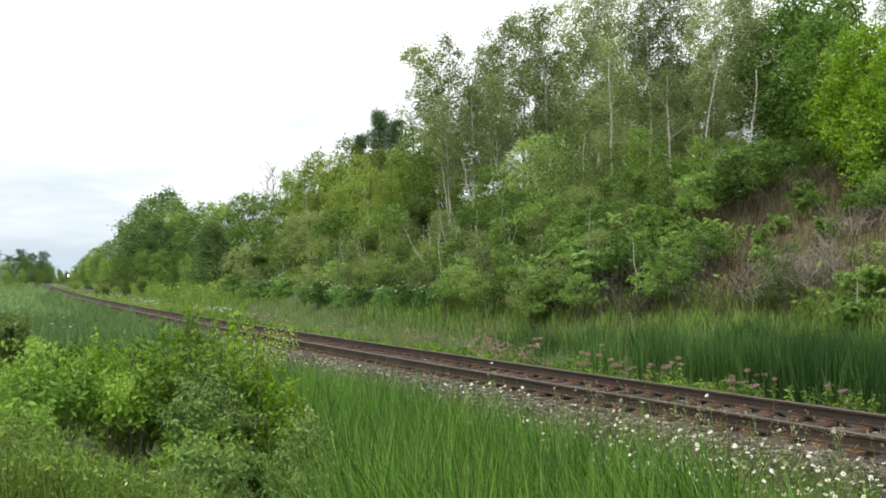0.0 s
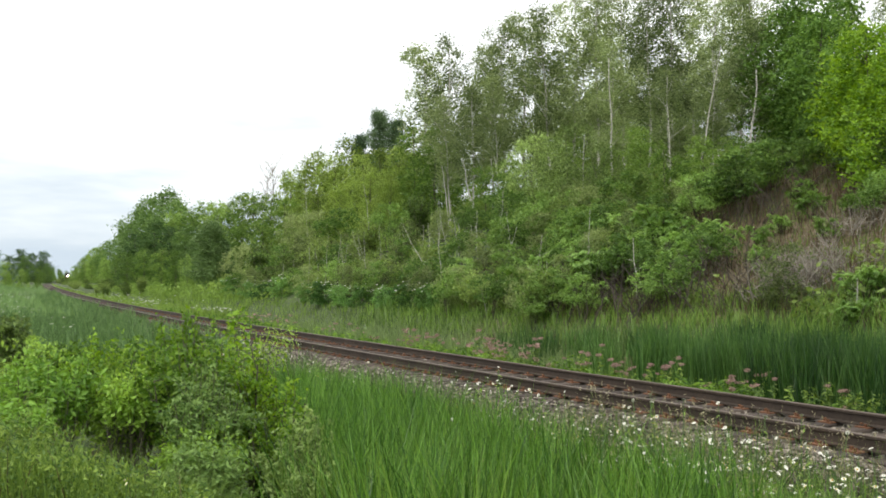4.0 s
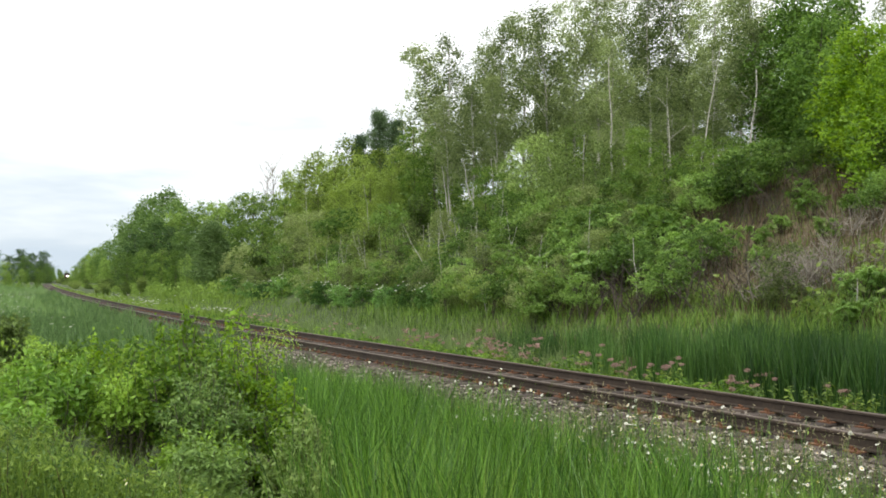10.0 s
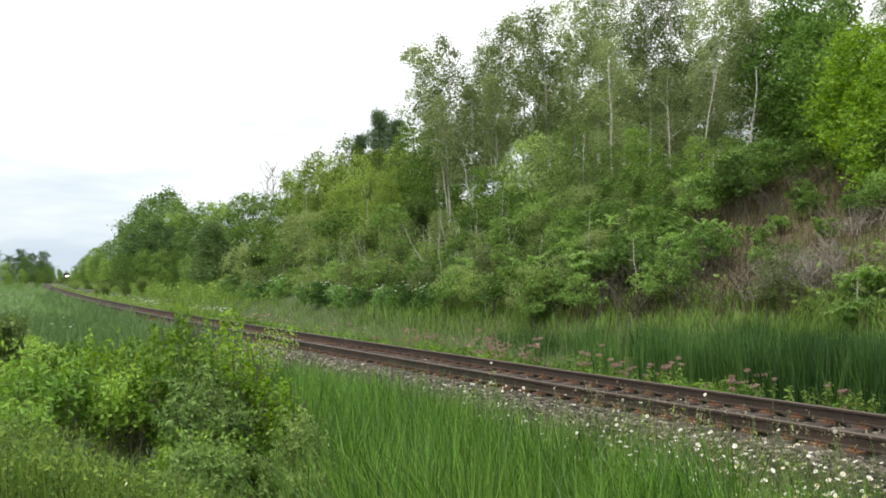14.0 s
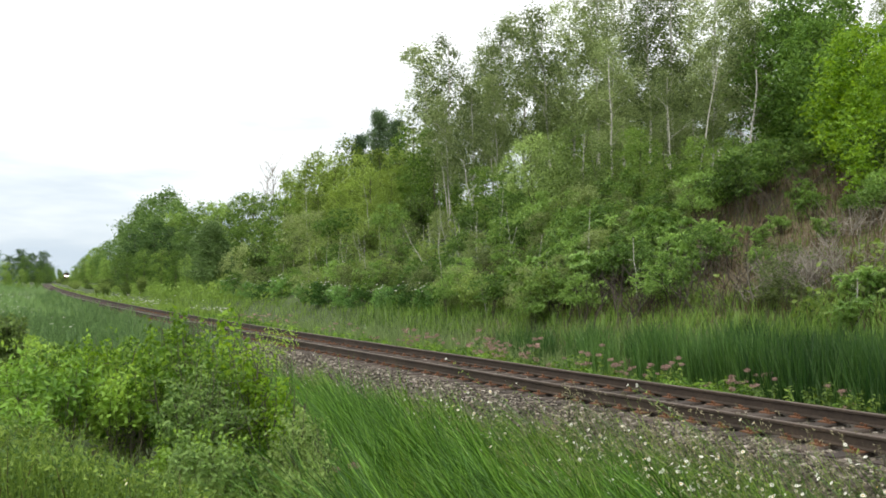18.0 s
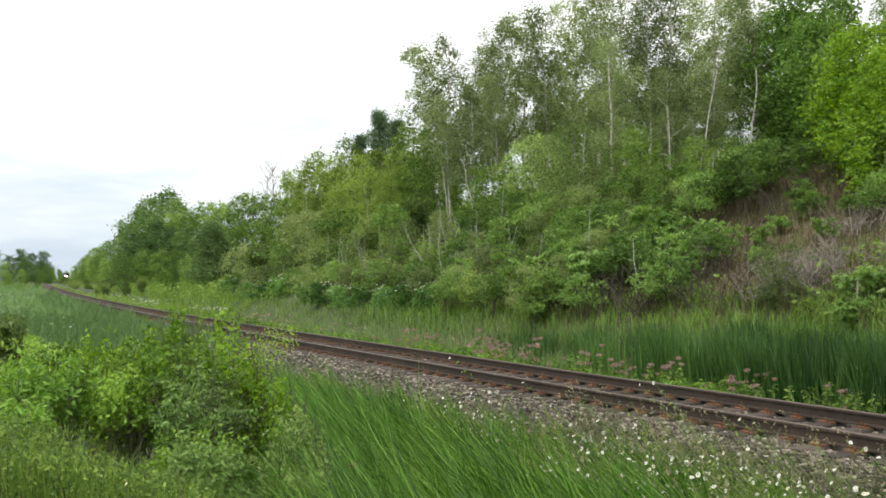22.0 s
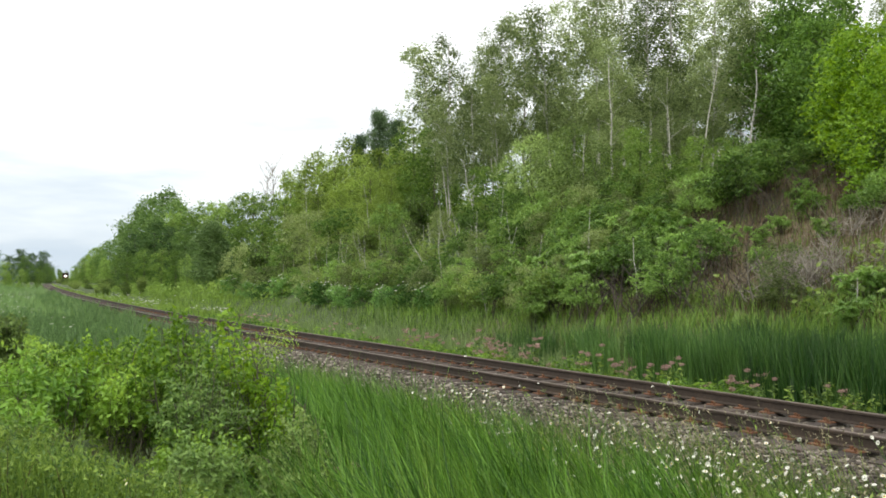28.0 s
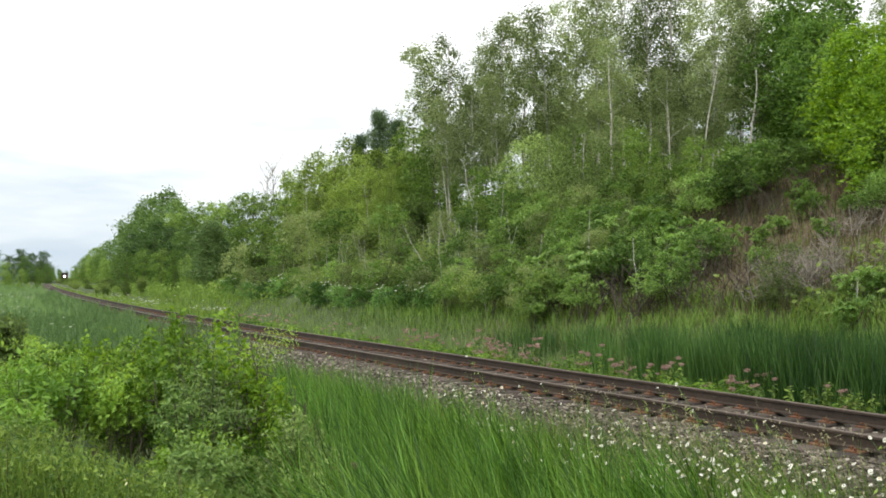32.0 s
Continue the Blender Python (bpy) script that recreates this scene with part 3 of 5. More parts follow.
def conifer(seed, tall, wide, gaps):
    rng = np.random.default_rng(seed)
    wood, crown = Geo(), Geo()
    wood.tube(bent(rng, (0, 0, -0.2), (0, 0, tall), 0.01, 8), np.linspace(tall * 0.014, 0.02, 8), 6)
    z = tall * 0.16
    while z < tall * 0.98:
        for k in range(6):
            if rng.uniform() < gaps:
                continue
            a = rng.uniform(0, 6.28)
            reach = wide * (1.06 - z / tall) ** 0.6 * rng.uniform(0.6, 1.15)
            e = np.array([math.cos(a) * reach, math.sin(a) * reach, z + reach * rng.uniform(0.0, 0.3)])
            wood.tube(bent(rng, (0, 0, z), e, 0.02, 4), np.linspace(0.03, 0.008, 4), 4)
            t = rng.uniform(0.12, 1.05, 190)[:, None]
            pts = np.array([0, 0, z]) * (1 - t) + e * t + rng.normal(0, 0.24, (190, 3))
            crown.leaves(pts, rng, 0.26, 0.22, 0.2)
        z += tall * 0.048
    return [(wood, [])], crown, np.zeros(3)


def sumac_shape(seed):
    """Crooked forking stems, each tip with a loose rosette of drooping feathered leaves."""
    rng = np.random.default_rng(seed)
    trunks, crown = [], Geo()
    for k in range(5):
        wood = Geo()
        a = rng.uniform(0, 6.28)
        out = rng.uniform(0.2, 1.0)
        top = np.array([math.cos(a) * out, math.sin(a) * out, rng.uniform(0.9, 1.8)])
        sp = bent(rng, (math.cos(a) * 0.12, math.sin(a) * 0.12, -0.2), top, 0.12, 6)
        wood.tube(sp, np.linspace(0.035, 0.014, 6), 5)
        ends = [sp[-1]]
        for j in range(4):
            b = rng.uniform(0, 6.28)
            q = sp[2 + j % 3]
            e = q + np.array([math.cos(b) * 0.4, math.sin(b) * 0.4, rng.uniform(0.1, 0.7)])
            wood.tube(bent(rng, q, e, 0.04, 4), np.linspace(0.016, 0.009, 4), 4)
            ends.append(e)
        trunks.append((wood, []))
        for e in ends:
            for j in range(10):
                b, rise = rng.uniform(0, 6.28), rng.uniform(-0.05, 0.45)
                way = np.array([math.cos(b), math.sin(b), 0])
                across = np.array([-math.sin(b), math.cos(b), 0])
                ln, fall = rng.uniform(0.2, 0.36), rng.uniform(0.1, 0.4)
                twist = rng.uniform(-0.09, 0.09)
                for i in range(7):
                    t = (i + 1) / 7
                    mid = e + way * ln * t + np.array([0, 0, rise * t - fall * t * t])
                    for sgn in (-1, 1):
                        tip = mid + across * sgn * 0.12 * (1.15 - 0.5 * t) + way * 0.05 + np.array([0, 0, -0.06 + sgn * twist])
                        v = [mid, (mid + tip) / 2 + way * 0.03, tip, (mid + tip) / 2 - way * 0.03]
                        crown.put(v, [(0, 1, 2, 3)])
    return trunks, crown, np.zeros(3)


def dead_shape(seed, tall):
    rng = np.random.default_rng(seed)
    wood = Geo()
    sp = bent(rng, (0, 0, -0.2), (0.2, 0, tall), 0.05, 8)
    wood.tube(sp, np.linspace(0.09, 0.015, 8), 5)
    for i in range(26):
        t = rng.uniform(0.45, 0.98)
        p = np.array([np.interp(t, np.linspace(0, 1, 8), sp[:, j]) for j in range(3)])
        a, reach = rng.uniform(0, 6.28), tall * rng.uniform(0.06, 0.2)
        e = p + np.array([math.cos(a) * reach * 0.6, math.sin(a) * reach * 0.6, reach])
        br = bent(rng, p, e, reach * 0.05, 4)
        wood.tube(br, np.linspace(0.03, 0.008, 4), 4)
        for j in range(2):
            e2 = br[2] + np.array([rng.normal(0, 0.4), rng.normal(0, 0.4), 0.7]) * reach * 0.5
            wood.tube(bent(rng, br[2], e2, 0.02, 3), np.linspace(0.014, 0.006, 3), 3)
    return wood


def brush_shape(seed):
    """A heap of dead, bleached branches."""
    rng = np.random.default_rng(seed)
    heap = []
    for i in range(30):
        wood = Geo()
        heap.append(wood)
        a = rng.uniform(0, 6.28)
        p = np.array([rng.normal(0, 0.6), rng.normal(0, 0.45), -0.08])
        e = p + np.array([math.cos(a) * rng.uniform(0.3, 1.0), math.sin(a) * 0.5, rng.uniform(0.35, 1.35)])
        br = bent(rng, p, e, 0.09, 6)
        wood.tube(br, np.linspace(0.024, 0.006, 6), 4)
        for j in range(4):
            q = br[1 + j]
            wood.tube(bent(rng, q, q + rng.normal(0, 0.28, 3) + np.array([0, 0, 0.15]), 0.04, 4), np.linspace(0.01, 0.004, 4), 3)
    return heap


def thicket_shape(seed):
    """Bare dark stems that stand and cross one another."""
    rng = np.random.default_rng(seed)
    heap = []
    for i in range(9):
        wood = Geo()
        heap.append(wood)
        p = np.array([rng.normal(0, 0.55), rng.normal(0, 0.4), -0.1])
        br = bent(rng, p, p + np.array([rng.normal(0, 0.45), rng.normal(0, 0.3), rng.uniform(0.7, 1.6)]), 0.12, 6)
        wood.tube(br, np.linspace(0.026, 0.01, 6), 4)
        for j in range(3):
            q = br[2 + j]
            wood.tube(bent(rng, q, q + np.array([rng.normal(0, 0.3), rng.normal(0, 0.3), rng.uniform(0.1, 0.5)]), 0.04, 4), np.linspace(0.01, 0.004, 4), 3)
    return heap


KINDS = {
    # nominal height, name, bark, label, category, shapes
    "birch": dict(h=11.0, name="birch_tree", bark=BARK_WHITE, label="slender white-barked birch with an airy grey-green crown", cat="tree",
                  make=lambda i: broadleaf(100 + i, 11.0, 0.28, 1.75, 12, 10000, 0.14, 0.035 * (i - 1.5), trunk_r=0.0085, spray=0.98, squat=1.0, split=True, per=105, hang=0.15, flat=0.8), n=4),
    "aspen": dict(h=7.0, name="aspen_tree", bark=BARK_GREY, label="young green aspen tree with a dense leafy crown", cat="tree",
                  make=lambda i: broadleaf(120 + i, 7.0, 0.04, 1.75, 22, 6500, 0.17, spray=0.85, squat=0.75), n=4),
    "poplar": dict(h=9.0, name="poplar_tree", bark=BARK_GREY, label="yellow-green poplar tree on the wooded slope", cat="tree",
                   make=lambda i: broadleaf(140 + i, 9.0, 0.08, 1.9, 24, 8500, 0.18, spray=0.95, squat=0.75), n=4),
    "maple": dict(h=10.0, name="maple_tree", bark=BARK_DARK, label="broad maple tree with dense deep green foliage", cat="tree",
                  make=lambda i: broadleaf(160 + i, 10.0, 0.06, 2.9, 28, 9500, 0.26, spray=1.5, squat=0.7), n=3),
    "oak": dict(h=10.0, name="oak_tree", bark=BARK_DARK, label="broad oak tree with dense dark green foliage", cat="tree",
                make=lambda i: broadleaf(170 + i, 10.0, 0.05, 2.9, 28, 9500, 0.25, spray=1.35, squat=0.75), n=4),
    "lime": dict(h=5.0, name="box_elder_tree", bark=BARK_GREY, label="bright yellow-green box elder at the edge of the wood", cat="tree",
                 make=lambda i: broadleaf(180 + i, 5.0, 0.05, 1.6, 24, 7500, 0.15, spray=0.8, squat=0.7), n=3),
    "willow": dict(h=4.5, name="willow_tree", bark=BARK_GREY, label="pale green willow with drooping fine leaves", cat="tree",
                   make=lambda i: broadleaf(200 + i, 4.5, 0.1, 1.6, 24, 7500, 0.15, droop=0.6, narrow=0.33, stems=2, spray=0.75, hang=0.5), n=3),
    "shrub": dict(h=2.8, name="shrub", bark=BARK_GREY, label="olive-green willow shrub with many thin stems", cat="shrub",
                  make=lambda i: shoots(220 + i, 2.8, 1.6, 7, 15, 0.18, 0.45, 26, 0.0), n=5),
    "sapling": dict(h=3.2, name="viburnum_shrub", bark=BARK_DARK, label="open green shrub on thin bare dark stems", cat="shrub",
                    make=lambda i: broadleaf(600 + i, 3.2, 0.42, 1.35, 34, 1700, 0.17, stems=6, trunk_r=0.0075, spray=0.6, squat=0.9, per=34, flat=0.55), n=4),
    "sallow": dict(h=3.4, name="sallow_shrub", bark=BARK_GREY, label="grey-green sallow shrub with upright leafy rods", cat="shrub",
                   make=lambda i: broadleaf(620 + i, 3.4, 0.12, 1.35, 36, 3600, 0.155, stems=6, trunk_r=0.006, narrow=0.4, spray=0.6, squat=0.95, per=44, hang=-0.3), n=4),
    "leafy": dict(h=1.4, name="dogwood_shrub", bark=BARK_DARK, label="low bright green shrub with broad leaves", cat="shrub",
                  make=lambda i: broadleaf(240 + i, 1.4, 0.05, 0.95, 24, 1900, 0.13, stems=5, trunk_r=0.009, spray=0.42, squat=0.6, per=40), n=4),
    "sumac": dict(h=2.0, name="sumac_shrub", bark=BARK_DARK, label="sumac with crooked dark stems and feathery leaves", cat="shrub",
                  make=lambda i: sumac_shape(260 + i), n=3),
    "pine": dict(h=12.5, name="pine_tree", bark=BARK_DARK, label="dark green pine standing above the wood", cat="tree",
                 make=lambda i: conifer(280 + i, 12.5, 3.0, 0.08), n=2),
    "fir": dict(h=5.0, name="cedar_tree", bark=BARK_DARK, label="small dark conifer beside the track verge", cat="tree",
                make=lambda i: conifer(290 + i, 5.0, 2.0, 0.1), n=1),
    "dead": dict(h=12.0, name="dead_tree", bark=DEADWOOD, label="bare grey dead tree with thin twigs", cat="tree", n=1),
    "brush": dict(h=1.0, name="dead_brush", bark=DEADWOOD, label="tangle of bleached dead branches on the bank", cat="brush", n=2),
    "thicket": dict(h=1.6, name="bare_thicket", bark=BARK_DARK, label="thicket of bare dark crooked stems", cat="brush", n=2),
}
for key, k in KINDS.items():
    k["wood"], k["crown"], k["pivot"] = [], [], []
    for i in range(k["n"]):
        if key == "dead":
            k["wood"].append([(dead_shape(300, 12.0).mesh("trunk", DEADWOOD), [])])
        elif key == "brush":
            k["wood"].append([(w.mesh("branch", DEADWOOD), []) for w in brush_shape(310 + i)])
        elif key == "thicket":
            k["wood"].append([(w.mesh("branch", BARK_DARK), []) for w in thicket_shape(320 + i)])
        else:
            wood, crown, pivot = k["make"](i)
            k["wood"].append([(w.mesh("trunk", k["bark"], True), [q.mesh("limb", k["bark"], True) for q in twigs]) for w, twigs in wood])
            k["crown"].append(crown.mesh("crown", LEAF[key]))
            k["pivot"].append(pivot)


def blossom_mesh(seed):
    """Flat clusters of small white flowers over a low shrub."""
    rng = np.random.default_rng(seed)
    g = Geo()
    for k in range(13):
        a, r = rng.uniform(0, 6.28), 0.9 * math.sqrt(rng.uniform(0, 1))
        c = np.array([math.cos(a) * r, math.sin(a) * r, 1.45 - 0.55 * r * r + rng.normal(0, 0.1)])
        g.leaves(cloud(rng, c, 0.07, 14, 0.3), rng, 0.05, 0.8)
    return g.mesh("blossoms", PETAL)


BLOSSOMS = [blossom_mesh(430 + i) for i in range(2)]
plant_rng = random.Random(8)
SWAYING = []


def plant(key, x, y, tall, sways=True):
    k = KINDS[key]
    i = plant_rng.randrange(k["n"])
    ob = empty(k["name"], x, y, height(x, y), plant_rng.uniform(-3.1, 3.1), tall / k["h"])
    tagged(ob, k["label"], k["cat"], "wood along the railway" if k["cat"] == "tree" else "shrubs on the bank")
    for me, limbs in k["wood"][i]:
        trunk = child("branch" if k["cat"] == "brush" else "stem" if len(k["wood"][i]) > 1 else "trunk", me, ob)
        for limb in limbs:
            child("limb", limb, trunk)
    if k["crown"]:
        c = child("crown", k["crown"][i], ob)
        c.location = k["pivot"][i]
        if key == "leafy":
            child("blossoms", BLOSSOMS[i % 2], ob, "flat cream-white flower clusters")
        if sways:
            SWAYING.append((c, ob))
    return ob


def stand(key, places):
    for i, (x, y, tall) in enumerate(places):
        if key == "shrub" and y < 120:
            mixed = ("sapling", "sapling", "sallow", "shrub") if x > 0.06 * y else ("sallow", "shrub", "sapling")
            plant(mixed[i % len(mixed)], x, y, tall * 1.12, y < 75)
        else:
            plant(key, x, y, tall, y < 75)


stand('birch', [(-1.6, 81.0, 17.0), (0.7, 74.0, 15.2), (3.2, 75.8, 14.7), (4.3, 64.8, 12.8), (6.1, 67.7, 14.0), (7.3, 61.1, 12.6), (9.1, 64.1, 14.1), (9.7, 56.5, 12.7), (11.5, 57.3, 12.8), (11.6, 50.8, 10.7), (13.2, 52.1, 11.6), (14.9, 53.1, 11.0), (14.1, 46.1, 9.9), (16.1, 48.7, 9.6), (15.6, 44.4, 9.3), (19.7, 44.2, 7.3)])
stand('birch', [(20.1, 39.5, 6.8), (0.5, 61.2, 8.6), (1.9, 57.4, 8.6), (3.2, 58.1, 8.8), (3.5, 55.5, 7.6), (8.9, 47.3, 8.4), (10.2, 40.7, 6.1), (11.8, 39.8, 6.5), (13.9, 40.2, 6.6), (25.7, 62.3, 6.1), (17.5, 57.8, 5.0), (8.5, 74.2, 7.9), (18.8, 51.7, 2.8), (17.9, 78.6, 9.6), (23.2, 48.7, 4.3), (11.0, 64.7, 6.6)])
stand('birch', [(9.6, 86.5, 14.7), (23.7, 53.1, 4.2), (25.3, 60.7, 4.6), (17.6, 67.6, 9.3), (15.4, 83.6, 11.0), (28.4, 57.9, 5.5), (21.5, 66.1, 5.8), (26.1, 59.8, 3.8), (18.9, 75.7, 10.5), (14.6, 61.1, 7.3), (25.5, 65.0, 8.3), (25.9, 50.4, 4.4), (22.9, 64.8, 6.8), (11.8, 89.5, 14.5), (23.2, 63.1, 6.4), (14.1, 82.7, 12.4)])
stand('birch', [(20.6, 66.4, 7.8), (15.9, 57.7, 3.5), (26.4, 52.4, 4.5), (23.5, 61.6, 5.1), (9.4, 82.7, 11.6), (29.1, 57.0, 4.7)])
stand('maple', [(15.6, 39.2, 7.4), (16.2, 41.2, 6.6), (15.6, 37.1, 6.1), (18.0, 40.6, 7.2)])
stand('lime', [(15.1, 31.9, 5.6), (14.7, 28.8, 5.0), (16.6, 31.2, 5.5), (15.3, 33.5, 4.0)])
stand('willow', [(6.2, 43.9, 5.0), (4.9, 47.4, 4.8), (7.5, 41.5, 3.6)])
stand('aspen', [(8.6, 39.5, 4.0), (9.0, 36.6, 3.4), (10.4, 36.2, 3.2), (11.6, 36.1, 2.7), (12.9, 35.8, 2.0), (14.2, 35.6, 1.6), (14.9, 34.4, 1.8), (3.8, 50.5, 3.9), (2.4, 51.0, 3.9), (-0.6, 65.5, 7.1), (-2.2, 73.2, 8.7), (-22.6, 108.6, 9.8), (-24.4, 110.2, 9.5), (-18.4, 97.5, 8.3), (-15.4, 88.8, 7.0), (-11.7, 78.9, 4.8)])
stand('aspen', [(-28.0, 120.2, 9.7), (-29.4, 118.6, 10.3), (-33.3, 127.0, 11.2), (-34.4, 124.5, 9.9), (-41.3, 141.7, 12.3), (-17.6, 88.8, 5.9), (-20.8, 93.2, 5.7), (-95.1, 253.0, 11.5), (-105.7, 274.5, 9.8), (-72.1, 193.5, 6.3), (-58.5, 162.5, 6.1), (-48.5, 139.6, 5.9), (-39.6, 120.2, 5.6), (-32.8, 105.8, 5.0), (-28.4, 96.4, 4.4), (-25.4, 90.1, 3.9)])
stand('aspen', [(-0.3, 78.3, 6.7), (1.2, 77.7, 5.8), (2.8, 72.2, 4.2), (0.7, 69.6, 3.7), (6.3, 41.4, 1.9), (6.8, 35.4, 1.8), (6.6, 46.4, 2.2), (5.6, 38.1, 1.9), (10.2, 37.0, 1.3), (10.3, 38.5, 1.3), (4.9, 44.0, 2.2), (8.1, 42.3, 1.8), (6.6, 47.3, 2.2), (5.7, 37.3, 1.9), (3.8, 43.5, 2.2), (10.2, 37.6, 1.3)])
stand('aspen', [(7.4, 42.3, 1.8), (22.8, 62.5, 4.3), (26.4, 53.1, 5.4), (20.8, 49.0, 4.5), (12.8, 65.7, 5.6), (15.9, 82.1, 9.4), (19.4, 48.6, 4.8), (10.8, 73.5, 7.6), (21.4, 47.1, 1.7), (28.6, 55.0, 4.6), (10.5, 72.0, 7.4), (18.6, 72.0, 7.7), (15.5, 68.8, 7.0), (18.0, 78.1, 10.0), (20.6, 68.9, 6.3), (17.6, 69.6, 6.5)])
stand('aspen', [(18.6, 73.6, 8.1), (14.5, 81.6, 11.8)])
stand('sapling', [(10.6, 33.2, 2.6), (11.5, 33.6, 2.7), (12.4, 34.0, 2.4), (9.6, 33.6, 2.4), (14.2, 29.4, 2.2), (14.6, 31.0, 2.4), (12.9, 27.2, 1.5), (13.4, 27.6, 1.5)])
stand('poplar', [(-3.5, 73.5, 7.4), (-5.2, 74.7, 7.7), (-7.3, 81.2, 8.5), (-9.3, 89.9, 11.6), (-10.6, 88.1, 10.1), (-13.3, 98.4, 12.1), (-15.7, 103.4, 12.0), (-17.0, 101.4, 10.6), (-5.7, 71.3, 6.4), (-8.9, 77.7, 6.3), (-11.6, 83.2, 6.8), (-4.0, 67.7, 5.2), (-6.2, 101.7, 9.0), (-16.8, 121.5, 8.7), (-6.5, 100.3, 9.8), (-4.8, 98.5, 8.8)])
stand('poplar', [(-20.2, 126.0, 10.9), (-6.9, 102.3, 10.7), (-6.9, 98.3, 10.6), (-13.9, 106.9, 8.5), (-12.2, 104.3, 7.8), (-19.7, 123.8, 9.9), (-6.8, 93.9, 8.5), (-2.6, 88.1, 8.6), (-12.8, 104.0, 7.4), (-3.3, 82.9, 6.9), (-7.3, 100.5, 10.8), (-13.9, 122.3, 12.8), (-4.2, 98.9, 9.5), (-6.2, 90.8, 8.6), (-8.3, 110.4, 10.8), (-1.7, 85.3, 6.3)])
stand('poplar', [(-2.5, 82.6, 7.6), (-7.4, 93.3, 8.4)])
stand('pine', [(-6.4, 91.7, 13.9), (-8.9, 98.7, 12.8), (-4.6, 90.2, 12.4)])
stand('dead', [(-20.1, 108.1, 12.3), (-22.6, 115.8, 12.3)])
stand('oak', [(-48.2, 157.0, 16.7), (-55.4, 172.5, 17.0), (-59.5, 179.0, 14.9), (-42.2, 143.8, 13.7), (-64.2, 187.0, 12.9), (-71.0, 199.5, 11.3), (-54.3, 160.5, 9.9), (-77.3, 211.0, 10.6), (-43.1, 136.2, 10.0), (-37.1, 123.2, 8.2), (-31.3, 110.7, 7.2)])
stand('fir', [(-22.3, 87.0, 6.1), (-25.8, 95.5, 5.0), (-21.2, 87.1, 4.2)])
stand('shrub', [(-16.1, 73.0, 3.3), (-14.2, 70.3, 3.4), (-11.5, 63.7, 2.9), (-9.9, 62.9, 2.8), (-8.5, 61.3, 2.6), (-6.7, 55.5, 2.2), (-6.0, 58.4, 2.1), (-4.9, 58.5, 2.7), (-3.3, 56.5, 3.0), (-1.9, 51.7, 2.1), (-0.7, 46.1, 1.7), (0.2, 43.5, 1.6), (-2.5, 48.6, 1.7), (-4.2, 50.7, 1.7), (1.0, 45.1, 1.6), (1.7, 42.6, 1.6)])
stand('shrub', [(2.6, 41.1, 2.1), (3.4, 40.6, 1.7), (4.3, 40.1, 1.8), (4.9, 38.0, 1.6), (5.8, 39.4, 1.6), (2.7, 37.7, 1.6), (1.8, 38.3, 1.6), (3.5, 36.3, 1.6), (4.3, 35.9, 1.6), (6.7, 38.8, 1.6), (7.5, 38.3, 1.6), (1.4, 49.6, 1.9), (-0.1, 53.7, 1.7), (-1.6, 58.7, 2.8), (-7.9, 68.9, 3.4), (-9.8, 70.5, 3.8)])
stand('shrub', [(-11.9, 72.5, 4.2), (10.3, 37.3, 1.9), (11.2, 35.7, 1.6), (9.7, 36.5, 1.6), (10.3, 34.2, 1.6), (12.4, 35.8, 1.6), (14.5, 30.0, 1.6), (14.3, 28.2, 1.6), (-2.1, 48.8, 1.8), (-1.2, 43.9, 1.6), (-2.7, 46.1, 1.6), (-0.2, 41.0, 1.6), (-4.0, 48.1, 1.6), (-5.6, 51.9, 1.6), (0.9, 38.6, 1.6), (9.1, 38.7, 2.1)])
stand('shrub', [(8.2, 39.2, 2.1), (7.5, 40.5, 1.8), (6.4, 40.3, 2.0), (5.5, 41.0, 2.2), (4.7, 42.5, 2.2), (0.2, 36.8, 1.6), (0.5, 37.6, 1.6), (1.3, 35.9, 1.7), (1.8, 34.0, 1.6), (2.4, 34.2, 1.6), (3.0, 32.7, 1.6), (3.3, 31.2, 1.9), (3.7, 31.1, 1.6), (-18.2, 75.6, 1.6), (-16.1, 70.8, 1.6), (-13.7, 65.5, 1.9)])
stand('shrub', [(-11.9, 62.7, 1.7), (-11.0, 61.1, 1.6), (-9.6, 58.3, 1.6), (-7.9, 53.4, 1.9), (-7.0, 51.7, 1.6), (-5.9, 51.1, 1.8), (-5.3, 49.5, 1.6), (-4.2, 47.4, 1.6), (-3.3, 44.7, 2.0), (-2.6, 44.3, 1.6), (-2.1, 43.6, 1.6), (-1.1, 41.7, 1.8), (-0.8, 40.1, 1.6), (6.6, 29.8, 1.6), (9.0, 24.2, 1.6), (6.8, 34.3, 1.6)])
stand('shrub', [(5.0, 34.0, 1.6), (6.9, 27.4, 1.6), (5.7, 33.7, 1.6), (6.2, 34.4, 1.6), (5.9, 35.3, 1.6), (7.0, 31.2, 1.6), (4.4, 32.0, 1.6), (6.9, 32.5, 1.6), (3.3, 46.2, 2.4), (4.1, 40.6, 2.1), (6.0, 42.4, 2.0), (7.3, 37.1, 1.7), (5.3, 37.3, 2.0), (3.6, 44.1, 2.3), (7.2, 34.0, 1.7), (8.0, 34.8, 1.6)])
stand('shrub', [(6.1, 41.5, 1.9), (3.9, 50.5, 2.7), (8.5, 41.0, 1.6), (6.7, 39.1, 1.8), (8.4, 35.0, 1.6), (7.5, 45.1, 2.0), (6.7, 43.1, 1.9), (10.4, 40.1, 1.6), (8.4, 40.0, 1.6), (6.5, 36.5, 1.8), (9.3, 35.7, 1.6), (7.0, 46.6, 2.2), (6.8, 36.2, 1.8)])
